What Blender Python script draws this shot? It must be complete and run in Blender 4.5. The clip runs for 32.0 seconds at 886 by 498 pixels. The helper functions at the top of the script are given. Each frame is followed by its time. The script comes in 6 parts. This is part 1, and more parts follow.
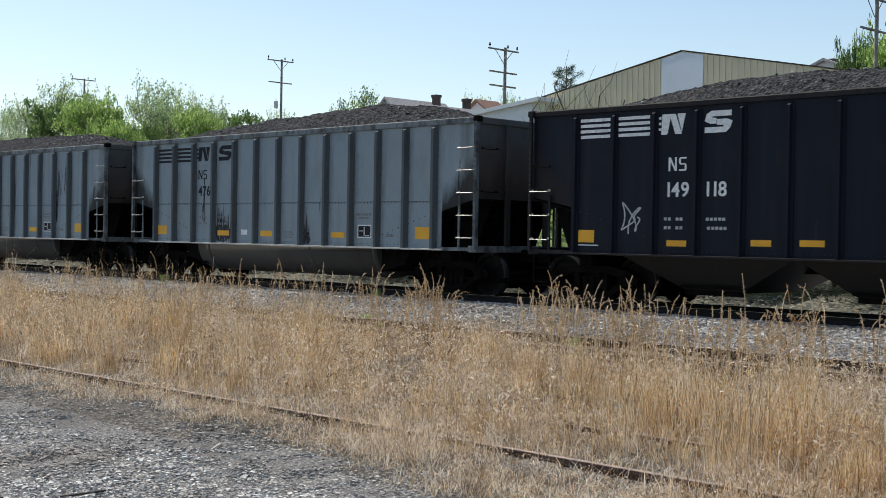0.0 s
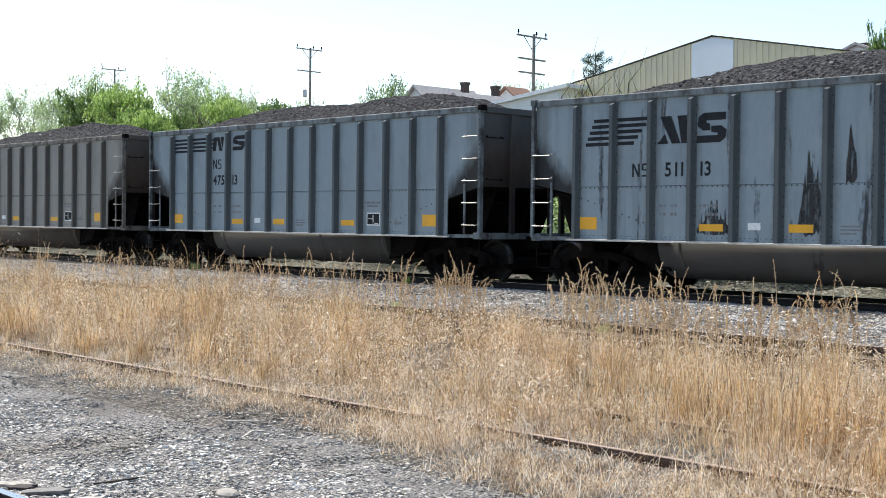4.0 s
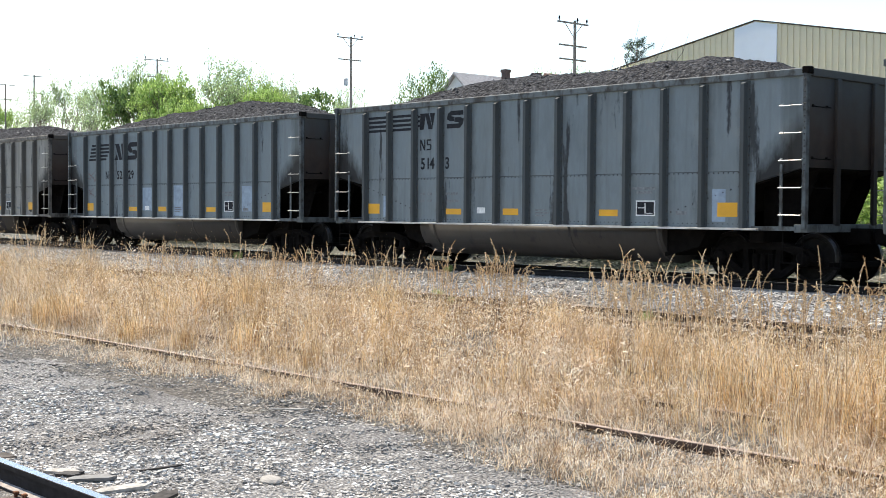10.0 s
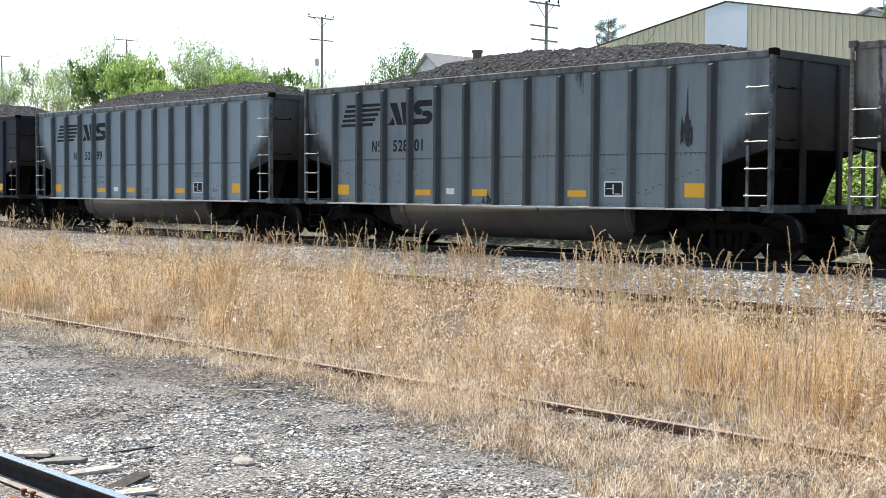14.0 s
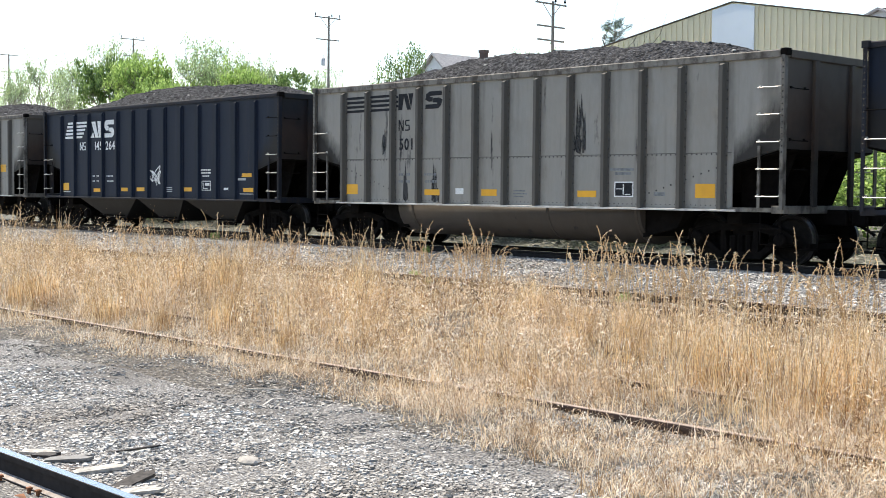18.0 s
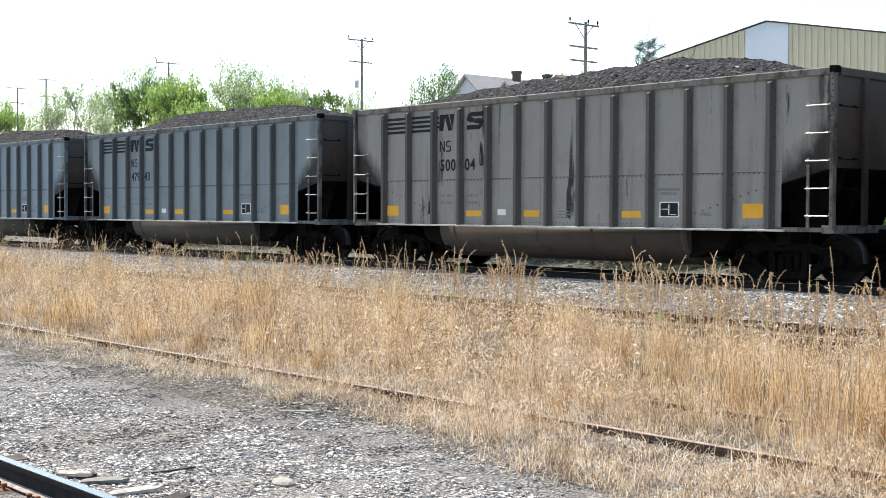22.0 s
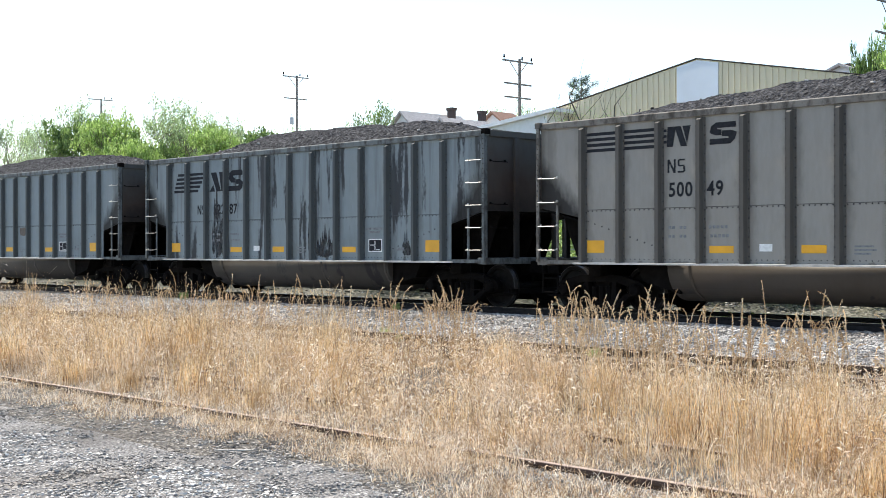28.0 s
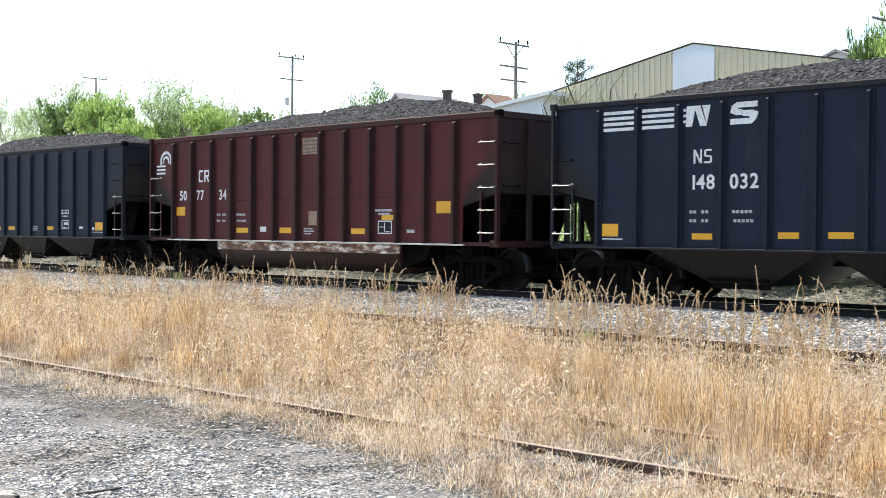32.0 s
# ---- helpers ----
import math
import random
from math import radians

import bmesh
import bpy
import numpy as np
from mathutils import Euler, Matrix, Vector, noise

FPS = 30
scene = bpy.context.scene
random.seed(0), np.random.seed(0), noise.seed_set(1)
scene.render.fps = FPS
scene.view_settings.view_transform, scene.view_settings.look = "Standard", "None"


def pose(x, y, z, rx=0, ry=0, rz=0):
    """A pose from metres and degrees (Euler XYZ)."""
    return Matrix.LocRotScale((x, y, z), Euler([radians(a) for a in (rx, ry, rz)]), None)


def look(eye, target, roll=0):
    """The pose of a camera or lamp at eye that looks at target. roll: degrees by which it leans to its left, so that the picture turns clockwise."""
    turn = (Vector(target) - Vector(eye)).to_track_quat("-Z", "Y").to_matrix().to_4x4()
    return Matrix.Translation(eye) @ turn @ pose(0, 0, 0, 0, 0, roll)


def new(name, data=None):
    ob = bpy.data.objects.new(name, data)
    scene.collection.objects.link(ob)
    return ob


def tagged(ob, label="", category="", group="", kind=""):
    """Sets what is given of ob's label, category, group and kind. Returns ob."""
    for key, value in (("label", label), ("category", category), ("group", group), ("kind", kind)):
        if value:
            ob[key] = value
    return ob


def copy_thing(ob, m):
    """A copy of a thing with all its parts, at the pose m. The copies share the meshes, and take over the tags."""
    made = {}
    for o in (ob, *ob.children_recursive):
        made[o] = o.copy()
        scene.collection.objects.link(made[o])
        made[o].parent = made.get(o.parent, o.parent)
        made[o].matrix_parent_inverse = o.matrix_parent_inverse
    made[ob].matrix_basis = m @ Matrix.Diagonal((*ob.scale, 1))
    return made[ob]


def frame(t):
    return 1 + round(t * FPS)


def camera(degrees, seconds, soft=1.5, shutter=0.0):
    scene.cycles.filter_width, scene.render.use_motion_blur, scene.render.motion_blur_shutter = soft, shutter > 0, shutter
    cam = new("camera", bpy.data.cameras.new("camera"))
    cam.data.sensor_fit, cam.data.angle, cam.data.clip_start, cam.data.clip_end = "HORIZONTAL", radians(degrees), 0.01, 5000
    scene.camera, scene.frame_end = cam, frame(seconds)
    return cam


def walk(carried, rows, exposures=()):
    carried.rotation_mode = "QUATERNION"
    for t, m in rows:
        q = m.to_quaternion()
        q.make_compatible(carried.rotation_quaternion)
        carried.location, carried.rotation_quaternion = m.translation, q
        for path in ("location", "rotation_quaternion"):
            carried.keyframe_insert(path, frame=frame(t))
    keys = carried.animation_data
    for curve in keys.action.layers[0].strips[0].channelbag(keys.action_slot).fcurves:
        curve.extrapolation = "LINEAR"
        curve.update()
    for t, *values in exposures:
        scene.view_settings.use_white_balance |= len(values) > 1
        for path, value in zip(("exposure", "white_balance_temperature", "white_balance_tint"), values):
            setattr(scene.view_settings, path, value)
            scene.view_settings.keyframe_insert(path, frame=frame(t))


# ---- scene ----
EYE = 1.8
cam = camera(38.0, 32.0, 0.4, 0.05)
# seconds, yaw to the left of the track's normal, pitch, lean: a hand-held camera on one spot
ROWS = [
    (0.0, 45.19, -0.61, 0.98),
    (0.5, 45.40, -0.19, 1.00),
    (1.0, 45.51, -0.06, 0.91),
    (1.5, 45.44, -0.06, 0.84),
    (2.0, 45.67, -0.04, 0.90),
    (2.5, 45.70, -0.04, 0.85),
    (3.0, 46.04, -0.06, 0.70),
    (3.5, 46.20, -0.32, 0.69),
    (4.0, 46.49, -1.18, 0.70),
    (4.5, 46.44, -1.85, 0.64),
    (6.5, 47.29, -2.03, 0.16),
    (7.0, 47.30, -2.05, 0.18),
    (7.5, 47.32, -2.06, 0.22),
    (8.0, 47.71, -1.95, 0.19),
    (8.5, 47.86, -1.82, 0.24),
    (9.0, 48.13, -1.78, 0.27),
    (9.5, 48.25, -1.76, 0.33),
    (10.0, 48.33, -1.74, 0.40),
    (10.5, 48.25, -1.74, 0.45),
    (11.0, 48.04, -1.73, 0.56),
    (11.5, 47.85, -1.75, 0.44),
    (12.0, 47.66, -1.77, 0.47),
    (12.5, 47.44, -2.49, 0.24),
    (13.0, 47.31, -2.55, 0.33),
    (13.5, 47.12, -2.58, 0.31),
    (15.5, 47.06, -2.55, 0.45),
    (16.0, 47.27, -2.54, 0.47),
    (16.5, 47.42, -2.56, 0.50),
    (17.0, 47.48, -2.60, 0.53),
    (17.5, 47.43, -2.60, 0.57),
    (18.0, 47.33, -2.59, 0.51),
    (18.5, 47.27, -2.57, 0.52),
    (19.0, 47.24, -2.56, 0.60),
    (19.5, 47.18, -2.57, 0.53),
    (20.0, 47.13, -2.59, 0.40),
    (20.5, 47.02, -2.62, 0.26),
    (21.0, 47.02, -2.64, 0.40),
    (21.5, 48.51, -2.26, 0.36),
    (22.0, 48.83, -1.66, 0.24),
    (22.5, 48.57, -1.28, 0.12),
    (23.0, 48.49, -1.23, -0.01),
    (23.5, 47.62, -1.35, 0.01),
    (24.0, 47.02, -1.36, 0.10),
    (24.5, 46.57, -1.32, 0.11),
    (26.5, 46.20, -0.37, 0.06),
    (27.0, 46.11, -0.26, 0.06),
    (27.5, 46.01, -0.18, 0.02),
    (28.0, 45.99, -0.05, -0.08),
    (28.5, 46.07, 0.08, 0.00),
    (29.0, 46.14, 0.14, -0.09),
    (29.5, 46.12, 0.14, -0.04),
    (30.0, 46.10, 0.15, -0.12),
    (30.5, 46.01, -0.00, -0.02),
    (31.0, 45.91, -0.44, 0.09),
    (31.5, 45.79, -0.68, 0.20),
    (32.0, 45.74, -0.83, 0.44),
]


def aim(yaw, pitch, lean):
    y, p = radians(yaw), radians(pitch)
    way = Vector((-math.sin(y) * math.cos(p), math.cos(y) * math.cos(p), math.sin(p)))
    return look((0, 0, EYE), Vector((0, 0, EYE)) + way * 10, lean)


EXPOSURES = [(0.0, 0.06, 6950, 9), (1.0, 0.36, 6750, 10), (4.0, 0.68, 6950, 10), (7.0, 0.88, 7150, 10), (8.0, 1.06, 7150, 10), (9.0, 0.90, 7150, 10), (13.0, 0.87, 7200, 10), (18.0, 0.95, 7200, 10), (20.0, 1.08, 7150, 10), (21.0, 0.92, 7150, 10), (24.0, 0.90, 7250, 10), (27.0, 1.15, 7100, 10), (28.5, 0.80, 6900, 10), (30.0, 0.66, 6850, 10), (32.0, 1.09, 7100, 10)]
walk(cam, [(t, aim(yaw, pitch, lean)) for t, yaw, pitch, lean in ROWS], EXPOSURES)

# ---- light: a high sun that rakes along the train from behind, clear hazy sky ----
SUN_FROM = Vector((-0.56, -0.045, 0.83)).normalized()
world = bpy.data.worlds.new("sky")
scene.world = world
world.use_nodes = True
wn, wl = world.node_tree.nodes, world.node_tree.links
sky = wn.new("ShaderNodeTexSky")
sky.sky_type = "NISHITA"
sky.sun_disc = False
sky.sun_elevation = math.asin(SUN_FROM.z)
sky.sun_rotation = math.atan2(SUN_FROM.x, SUN_FROM.y)
sky.air_density, sky.dust_density, sky.ozone_density = 1.0, 0.6, 1.8
wl.new(sky.outputs[0], wn["Background"].inputs[0])
wn["Background"].inputs[1].default_value = 0.15
sun = new("sun", bpy.data.lights.new("sun", "SUN"))
sun.data.energy, sun.data.angle, sun.data.color = 3.9, radians(0.5), (1.0, 0.95, 0.86)
sun.matrix_world = look(SUN_FROM * 80, (0, 0, 0))


# ---- materials ----
class Mat:
    """A node material with short calls for its usual nodes."""

    def __init__(self, name, rough=0.7, metal=0.0):
        self.m = bpy.data.materials.new(name)
        self.m.use_nodes = True
        self.t = self.m.node_tree
        self.b = self.t.nodes["Principled BSDF"]
        self.b.inputs["Roughness"].default_value = rough
        self.b.inputs["Metallic"].default_value = metal
        self.geo = None

    def node(self, kind, **values):
        n = self.t.nodes.new("ShaderNode" + kind)
        for k, v in values.items():
            n.inputs[k.replace("_", " ")].default_value = v
        return n

    def link(self, a, b):
        self.t.links.new(a, b)

    def coords(self, stretch=(1, 1, 1), world_space=False, drift=False):
        if world_space:
            src = self.node("NewGeometry").outputs["Position"]
        else:
            src = self.node("TexCoord").outputs["Object"]
        if drift:
            info = self.node("ObjectInfo")
            mul = self.node("Math")
            mul.operation = "MULTIPLY"
            mul.inputs[1].default_value = 60.0
            self.link(info.outputs["Random"], mul.inputs[0])
            add = self.node("VectorMath")
            add.operation = "ADD"
            self.link(src, add.inputs[0])
            self.link(mul.outputs[0], add.inputs[1])
            src = add.outputs[0]
        mp = self.node("Mapping")
        mp.inputs["Scale"].default_value = stretch
        self.link(src, mp.inputs[0])
        return mp.outputs[0]

    def noise(self, scale, detail=4.0, rough=0.55, at=None, out="Fac"):
        n = self.node("TexNoise", Scale=scale, Detail=detail, Roughness=rough)
        if at is None:
            at = self.coords()
        self.link(at, n.inputs["Vector"])
        return n.outputs[out]

    def ramp(self, fac, *stops):
        n = self.node("ValToRGB")
        e = n.color_ramp.elements
        while len(e) < len(stops):
            e.new(0.5)
        for el, (p, c) in zip(e, stops):
            el.position = p
            el.color = (*c, 1) if isinstance(c, tuple) else (c, c, c, 1)
        self.link(fac, n.inputs[0])
        return n.outputs[0]

    def mix(self, fac, a, b, mode="MIX"):
        n = self.t.nodes.new("ShaderNodeMix")
        n.data_type, n.blend_type = "RGBA", mode
        for sock, v in ((n.inputs[0], fac), (n.inputs[6], a), (n.inputs[7], b)):
            if isinstance(v, (int, float)):
                sock.default_value = v
            elif isinstance(v, tuple):
                sock.default_value = (*v, 1)
            else:
                self.link(v, sock)
        return n.outputs[2]

    def math(self, op, a, b):
        n = self.node("Math")
        n.operation = op
        for sock, v in zip(n.inputs, (a, b)):
            if isinstance(v, (int, float)):
                sock.default_value = v
            else:
                self.link(v, sock)
        return n.outputs[0]

    def color(self, c):
        if isinstance(c, tuple):
            self.b.inputs["Base Color"].default_value = (*c, 1)
        else:
            self.link(c, self.b.inputs["Base Color"])
        return self

    def rough(self, r):
        self.link(r, self.b.inputs["Roughness"])
        return self

    def bump(self, height, strength=0.3, dist=0.02):
        n = self.node("Bump", Strength=strength, Distance=dist)
        self.link(height, n.inputs["Height"])
        self.link(n.outputs[0], self.b.inputs["Normal"])
        return self


def plain(name, c, rough=0.7, metal=0.0, grain=8.0, spread=0.25):
    m = Mat(name, rough, metal)
    n = m.noise(grain, 5, at=m.coords(drift=True))
    lo, hi = tuple(v * (1 - spread) for v in c), tuple(min(1, v * (1 + spread)) for v in c)
    m.color(m.ramp(n, (0.3, lo), (0.7, hi)))
    m.bump(n, 0.15, 0.01)
    return m.m


def painted(name, keep, grime, rough, streaky=True, lined=False, rusty=False):
    """Weathered wagon paint: the object's colour, its alpha the amount of black coal runs."""
    m = Mat(name, rough)
    info = m.node("ObjectInfo")
    base = info.outputs["Color"]
    cloud = m.noise(0.9, 5, at=m.coords((1, 1, 0.6), drift=True))
    fine = m.noise(14, 6, 0.65, at=m.coords((1, 1, 0.25), drift=True))
    c = m.mix(1.0, base, m.ramp(cloud, (0.3, 0.72), (0.7, 1.12)), "MULTIPLY")
    c = m.mix(1.0, c, m.ramp(fine, (0.25, 0.90), (0.75, 1.05)), "MULTIPLY")
    c = m.mix(m.ramp(cloud, (0.42, 0.0), (0.75, grime)), c, m.mix(1.0, base, (0.42, 0.38, 0.34), "MULTIPLY"))
    if streaky:
        run = m.noise(3.4, 3, 0.5, at=m.coords((1, 1, 0.11), drift=True))
        edge = m.noise(26, 3, 0.6, at=m.coords((1, 1, 0.3), drift=True))
        s = m.math("ADD", run, m.math("MULTIPLY", m.math("SUBTRACT", edge, 0.5), 0.16))
        amount = m.math("SUBTRACT", 0.78, m.math("MULTIPLY", info.outputs["Alpha"], 0.3))
        mask = m.math("MULTIPLY", m.math("SUBTRACT", s, amount), 14.0)
        mask = m.math("MINIMUM", m.math("MAXIMUM", mask, 0.0), 0.9)
        c = m.mix(mask, c, (0.022, 0.022, 0.026))
        soft = m.noise(5.5, 2, 0.5, at=m.coords((1, 1, 0.06), drift=True))
        c = m.mix(m.math("MULTIPLY", m.ramp(soft, (0.55, 0.0), (0.75, 0.6)), info.outputs["Alpha"]), c, (0.05, 0.045, 0.045))
    if lined:
        # darker bands beside the posts and low down, and soot sprayed over both lower ends
        sep = m.node("SeparateXYZ")
        m.link(m.coords(), sep.inputs[0])
        way = m.math("FRACT", m.math("DIVIDE", m.math("ADD", sep.outputs["X"], 60 * 0.915 + 5.58), 0.915), 0)
        rag = m.math("MULTIPLY", m.math("SUBTRACT", m.noise(7, 5, 0.65, at=m.coords((1, 1, 0.4), drift=True)), 0.5), 0.34)
        side = m.math("ADD", way, rag)
        post_band = m.math("MAXIMUM", m.ramp(side, (0.11, 0.62), (0.30, 0.0)), m.ramp(side, (0.80, 0.0), (0.90, 0.4)))
        c = m.mix(m.math("MULTIPLY", post_band, m.ramp(cloud, (0.3, 0.55), (0.65, 1.0))), c, m.mix(1.0, base, (0.30, 0.275, 0.25), "MULTIPLY"))
        low = m.ramp(m.math("ADD", sep.outputs["Z"], rag), (0.98, 0.6), (1.5, 0.0))
        c = m.mix(low, c, m.mix(1.0, base, (0.36, 0.32, 0.28), "MULTIPLY"))
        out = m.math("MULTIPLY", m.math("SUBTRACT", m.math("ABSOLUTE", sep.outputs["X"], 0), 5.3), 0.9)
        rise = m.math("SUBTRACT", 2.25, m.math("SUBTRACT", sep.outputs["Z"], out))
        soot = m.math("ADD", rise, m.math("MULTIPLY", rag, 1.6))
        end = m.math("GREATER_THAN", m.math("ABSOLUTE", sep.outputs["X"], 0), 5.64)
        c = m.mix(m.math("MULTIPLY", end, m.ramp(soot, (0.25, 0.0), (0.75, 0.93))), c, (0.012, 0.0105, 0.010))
    if rusty:
        blotch = m.noise(4.5, 6, 0.7, at=m.coords((1, 1, 0.6), drift=True))
        c = m.mix(m.ramp(blotch, (0.45, 0.0), (0.62, 0.8)), c, (0.032, 0.022, 0.017))
    if keep < 1:
        m.b.inputs["Specular IOR Level"].default_value = 0.2
        c = m.mix(1 - keep, c, (0.014, 0.0135, 0.0135))
    m.color(c)
    m.bump(fine, 0.12, 0.01)
    return m.m


SHEET = painted("weathered_side_paint", 1.0, 0.6, 0.6, True, True)
SHEET.node_tree.nodes["Principled BSDF"].inputs["Specular IOR Level"].default_value = 0.2
# posts and seam keep under a third of the body colour
POST = painted("darkened_post_paint", 0.30, 0.8, 0.7, False)
HOPPERPOST = painted("dark_post_paint", 0.95, 0.8, 0.7, False)
ANGLE = painted("corner_angle_paint", 0.55, 0.8, 0.7, False, rusty=True)
CHORD = painted("chord_paint", 0.62, 0.9, 0.7, False, rusty=True)
# pale sill colour stands in for sun on the flange's top edge
SILL = plain("sunlit_sill_edge", (0.42, 0.41, 0.39), 0.6, 0.1, 6, 0.3)
RIVET = plain("dark_rivet_heads", (0.02, 0.019, 0.019), 0.7, 0, 10, 0.3)


# tone by height: black low down, then brown, then dimmed body colour
def end_paint():
    m = Mat("blackened_end_paint", 0.8)
    info = m.node("ObjectInfo")
    sep = m.node("SeparateXYZ")
    m.link(m.coords(), sep.inputs[0])
    n = m.noise(1.6, 5, 0.6, at=m.coords(drift=True))
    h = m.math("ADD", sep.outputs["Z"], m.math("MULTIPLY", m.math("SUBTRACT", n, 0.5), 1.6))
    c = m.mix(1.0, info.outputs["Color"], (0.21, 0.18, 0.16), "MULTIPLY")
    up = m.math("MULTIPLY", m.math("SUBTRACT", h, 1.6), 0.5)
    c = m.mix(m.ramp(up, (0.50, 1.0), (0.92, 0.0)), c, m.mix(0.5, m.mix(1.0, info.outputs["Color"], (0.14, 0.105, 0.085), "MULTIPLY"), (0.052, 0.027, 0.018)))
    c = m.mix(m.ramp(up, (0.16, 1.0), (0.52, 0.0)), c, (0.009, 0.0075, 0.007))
    rust = m.noise(3.0, 6, 0.6, at=m.coords((1, 1, 0.4), drift=True))
    c = m.mix(m.ramp(rust, (0.5, 0.0), (0.75, 0.4)), c, (0.026, 0.016, 0.012))
    m.color(c)
    return m.m


END = end_paint()
def stain_mat():
    """Thin black slurry that lets the paint show through in streaks."""
    m = Mat("coal_run_black", 0.65)
    streak = m.noise(11, 5, 0.65, at=m.coords((1, 1, 0.12), drift=True))
    blot = m.noise(5, 4, 0.6, at=m.coords((1, 1, 0.5), drift=True))
    m.color((0.02, 0.02, 0.023))
    cover = m.math("ADD", m.math("MULTIPLY", streak, 0.65), m.math("MULTIPLY", blot, 0.35))
    m.link(m.ramp(cover, (0.40, 0.0), (0.54, 0.92)), m.b.inputs["Alpha"])
    return m.m


STAIN = stain_mat()
# one near-black base tone for trucks, slope sheets and undersides
NEARBLACK = plain("near_black_steel", (0.0055, 0.0048, 0.0045), 0.9, 0.0, 6, 0.5)
NEARBLACK.node_tree.nodes["Principled BSDF"].inputs["Specular IOR Level"].default_value = 0.05
TUB = painted("tub_paint", 0.85, 0.9, 0.5)
WHEEL = plain("near_black_wheel_steel", (0.009, 0.008, 0.0075), 0.75, 0.0, 10, 0.4)
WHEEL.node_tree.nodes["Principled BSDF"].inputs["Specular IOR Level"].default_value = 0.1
TREAD = plain("polished_wheel_tread", (0.055, 0.052, 0.05), 0.45, 0.6, 14, 0.4)
# rungs are pale all round, carrying the sun's highlight on their tops
BRIGHT = plain("sunlit_rung", (0.44, 0.43, 0.41), 0.4, 0.3, 20, 0.2)
YELLOW = plain("yellow_reflector", (0.74, 0.36, 0.012), 0.45, 0, 3, 0.1)
BLACKINK = plain("faded_black_lettering", (0.018, 0.019, 0.023), 0.75, 0, 16, 0.4)
BLACKINK.node_tree.nodes["Principled BSDF"].inputs["Specular IOR Level"].default_value = 0.2
WHITEINK = plain("white_lettering", (0.72, 0.73, 0.72), 0.55, 0, 16, 0.18)
GREYINK = plain("faded_grey_lettering", (0.16, 0.17, 0.18), 0.6, 0, 16, 0.4)
PALEINK = plain("pale_grey_stencil", (0.42, 0.43, 0.43), 0.6, 0, 20, 0.3)
BLUEINK = plain("blue_spray_paint", (0.05, 0.16, 0.32), 0.5, 0, 10, 0.3)
BLUEPATCH = plain("pale_blue_patch_paint", (0.25, 0.325, 0.41), 0.55, 0, 6, 0.2)
FADEDRED = plain("faded_red_spray", (0.13, 0.085, 0.085), 0.6, 0, 8, 0.4)
TANPAINT = plain("tan_primer", (0.20, 0.145, 0.11), 0.75, 0, 5, 0.3)
ORANGE = plain("orange_rust", (0.26, 0.095, 0.025), 0.85, 0, 7, 0.4)
DULLBROWN = plain("dull_brown_smear", (0.13, 0.105, 0.085), 0.8, 0, 7, 0.3)
PALEFOOT = plain("pale_rail_foot", (0.30, 0.26, 0.235), 0.85, 0, 12, 0.4)
RUST = plain("rust_red", (0.20, 0.075, 0.03), 0.85, 0, 9, 0.5)


def coal_mat():
    m = Mat("coal", 0.95)
    m.b.inputs["Specular IOR Level"].default_value = 0.05
    at = m.coords(drift=True)
    n = m.noise(13, 8, 0.7, at=at)
    v = m.node("TexVoronoi", Scale=16.0)
    m.link(at, v.inputs["Vector"])
    c = m.ramp(n, (0.36, (0.016, 0.016, 0.017)), (0.5, (0.058, 0.058, 0.061)), (0.66, (0.16, 0.16, 0.166)))
    c = m.mix(m.ramp(v.outputs["Color"], (0.86, 0.0), (0.95, 0.5)), c, (0.22, 0.215, 0.21))
    m.color(c)
    m.bump(m.math("ADD", n, v.outputs["Distance"]), 1.0, 0.06)
    return m.m


COAL = coal_mat()


def stone_ground(name, lo, mid, hi, scale, dirt):
    m = Mat(name, 0.9)
    at = m.coords(world_space=True)
    v = m.node("TexVoronoi", Scale=scale)
    m.link(at, v.inputs["Vector"])
    n = m.noise(0.7, 6, 0.6, at=at)
    sep = m.node("SeparateColor")
    m.link(v.outputs["Color"], sep.inputs[0])
    c = m.ramp(sep.outputs[0], (0.0, lo), (0.55, mid), (1.0, hi))
    c = m.mix(m.ramp(v.outputs["Distance"], (0.35, 0.0), (0.8, 0.75)), c, tuple(x * 0.35 for x in lo))
    c = m.mix(m.ramp(n, (0.45, 0.0), (0.68, 0.75)), c, dirt)
    m.color(c)
    m.bump(v.outputs["Distance"], 0.9, -0.03)
    return m.m


GRAVEL = stone_ground("yard_gravel", (0.16, 0.152, 0.145), (0.30, 0.288, 0.272), (0.50, 0.482, 0.455), 46.0, (0.12, 0.108, 0.096))


def loose_stone(name, *stops):
    m = Mat(name, 0.85)
    g = m.node("NewGeometry")
    c = m.ramp(g.outputs["Random Per Island"], *stops)
    n = m.noise(35, 4, 0.6, at=m.coords(world_space=True))
    big = m.noise(0.42, 5, 0.6, at=m.coords(world_space=True))
    c = m.mix(1.0, c, m.ramp(big, (0.40, (1.12, 1.12, 1.12)), (0.60, (0.62, 0.58, 0.54))), "MULTIPLY")
    m.color(m.mix(1.0, c, m.ramp(n, (0.3, 0.7), (0.7, 1.15)), "MULTIPLY"))
    return m.m


STONE = loose_stone("gravel_stone", (0.0, (0.16, 0.152, 0.142)), (0.4, (0.30, 0.286, 0.266)), (0.8, (0.46, 0.44, 0.405)), (1.0, (0.62, 0.60, 0.555)))
BALLAST = loose_stone("ballast_stone", (0.0, (0.14, 0.13, 0.122)), (0.5, (0.40, 0.385, 0.365)), (1.0, (0.74, 0.72, 0.68)))


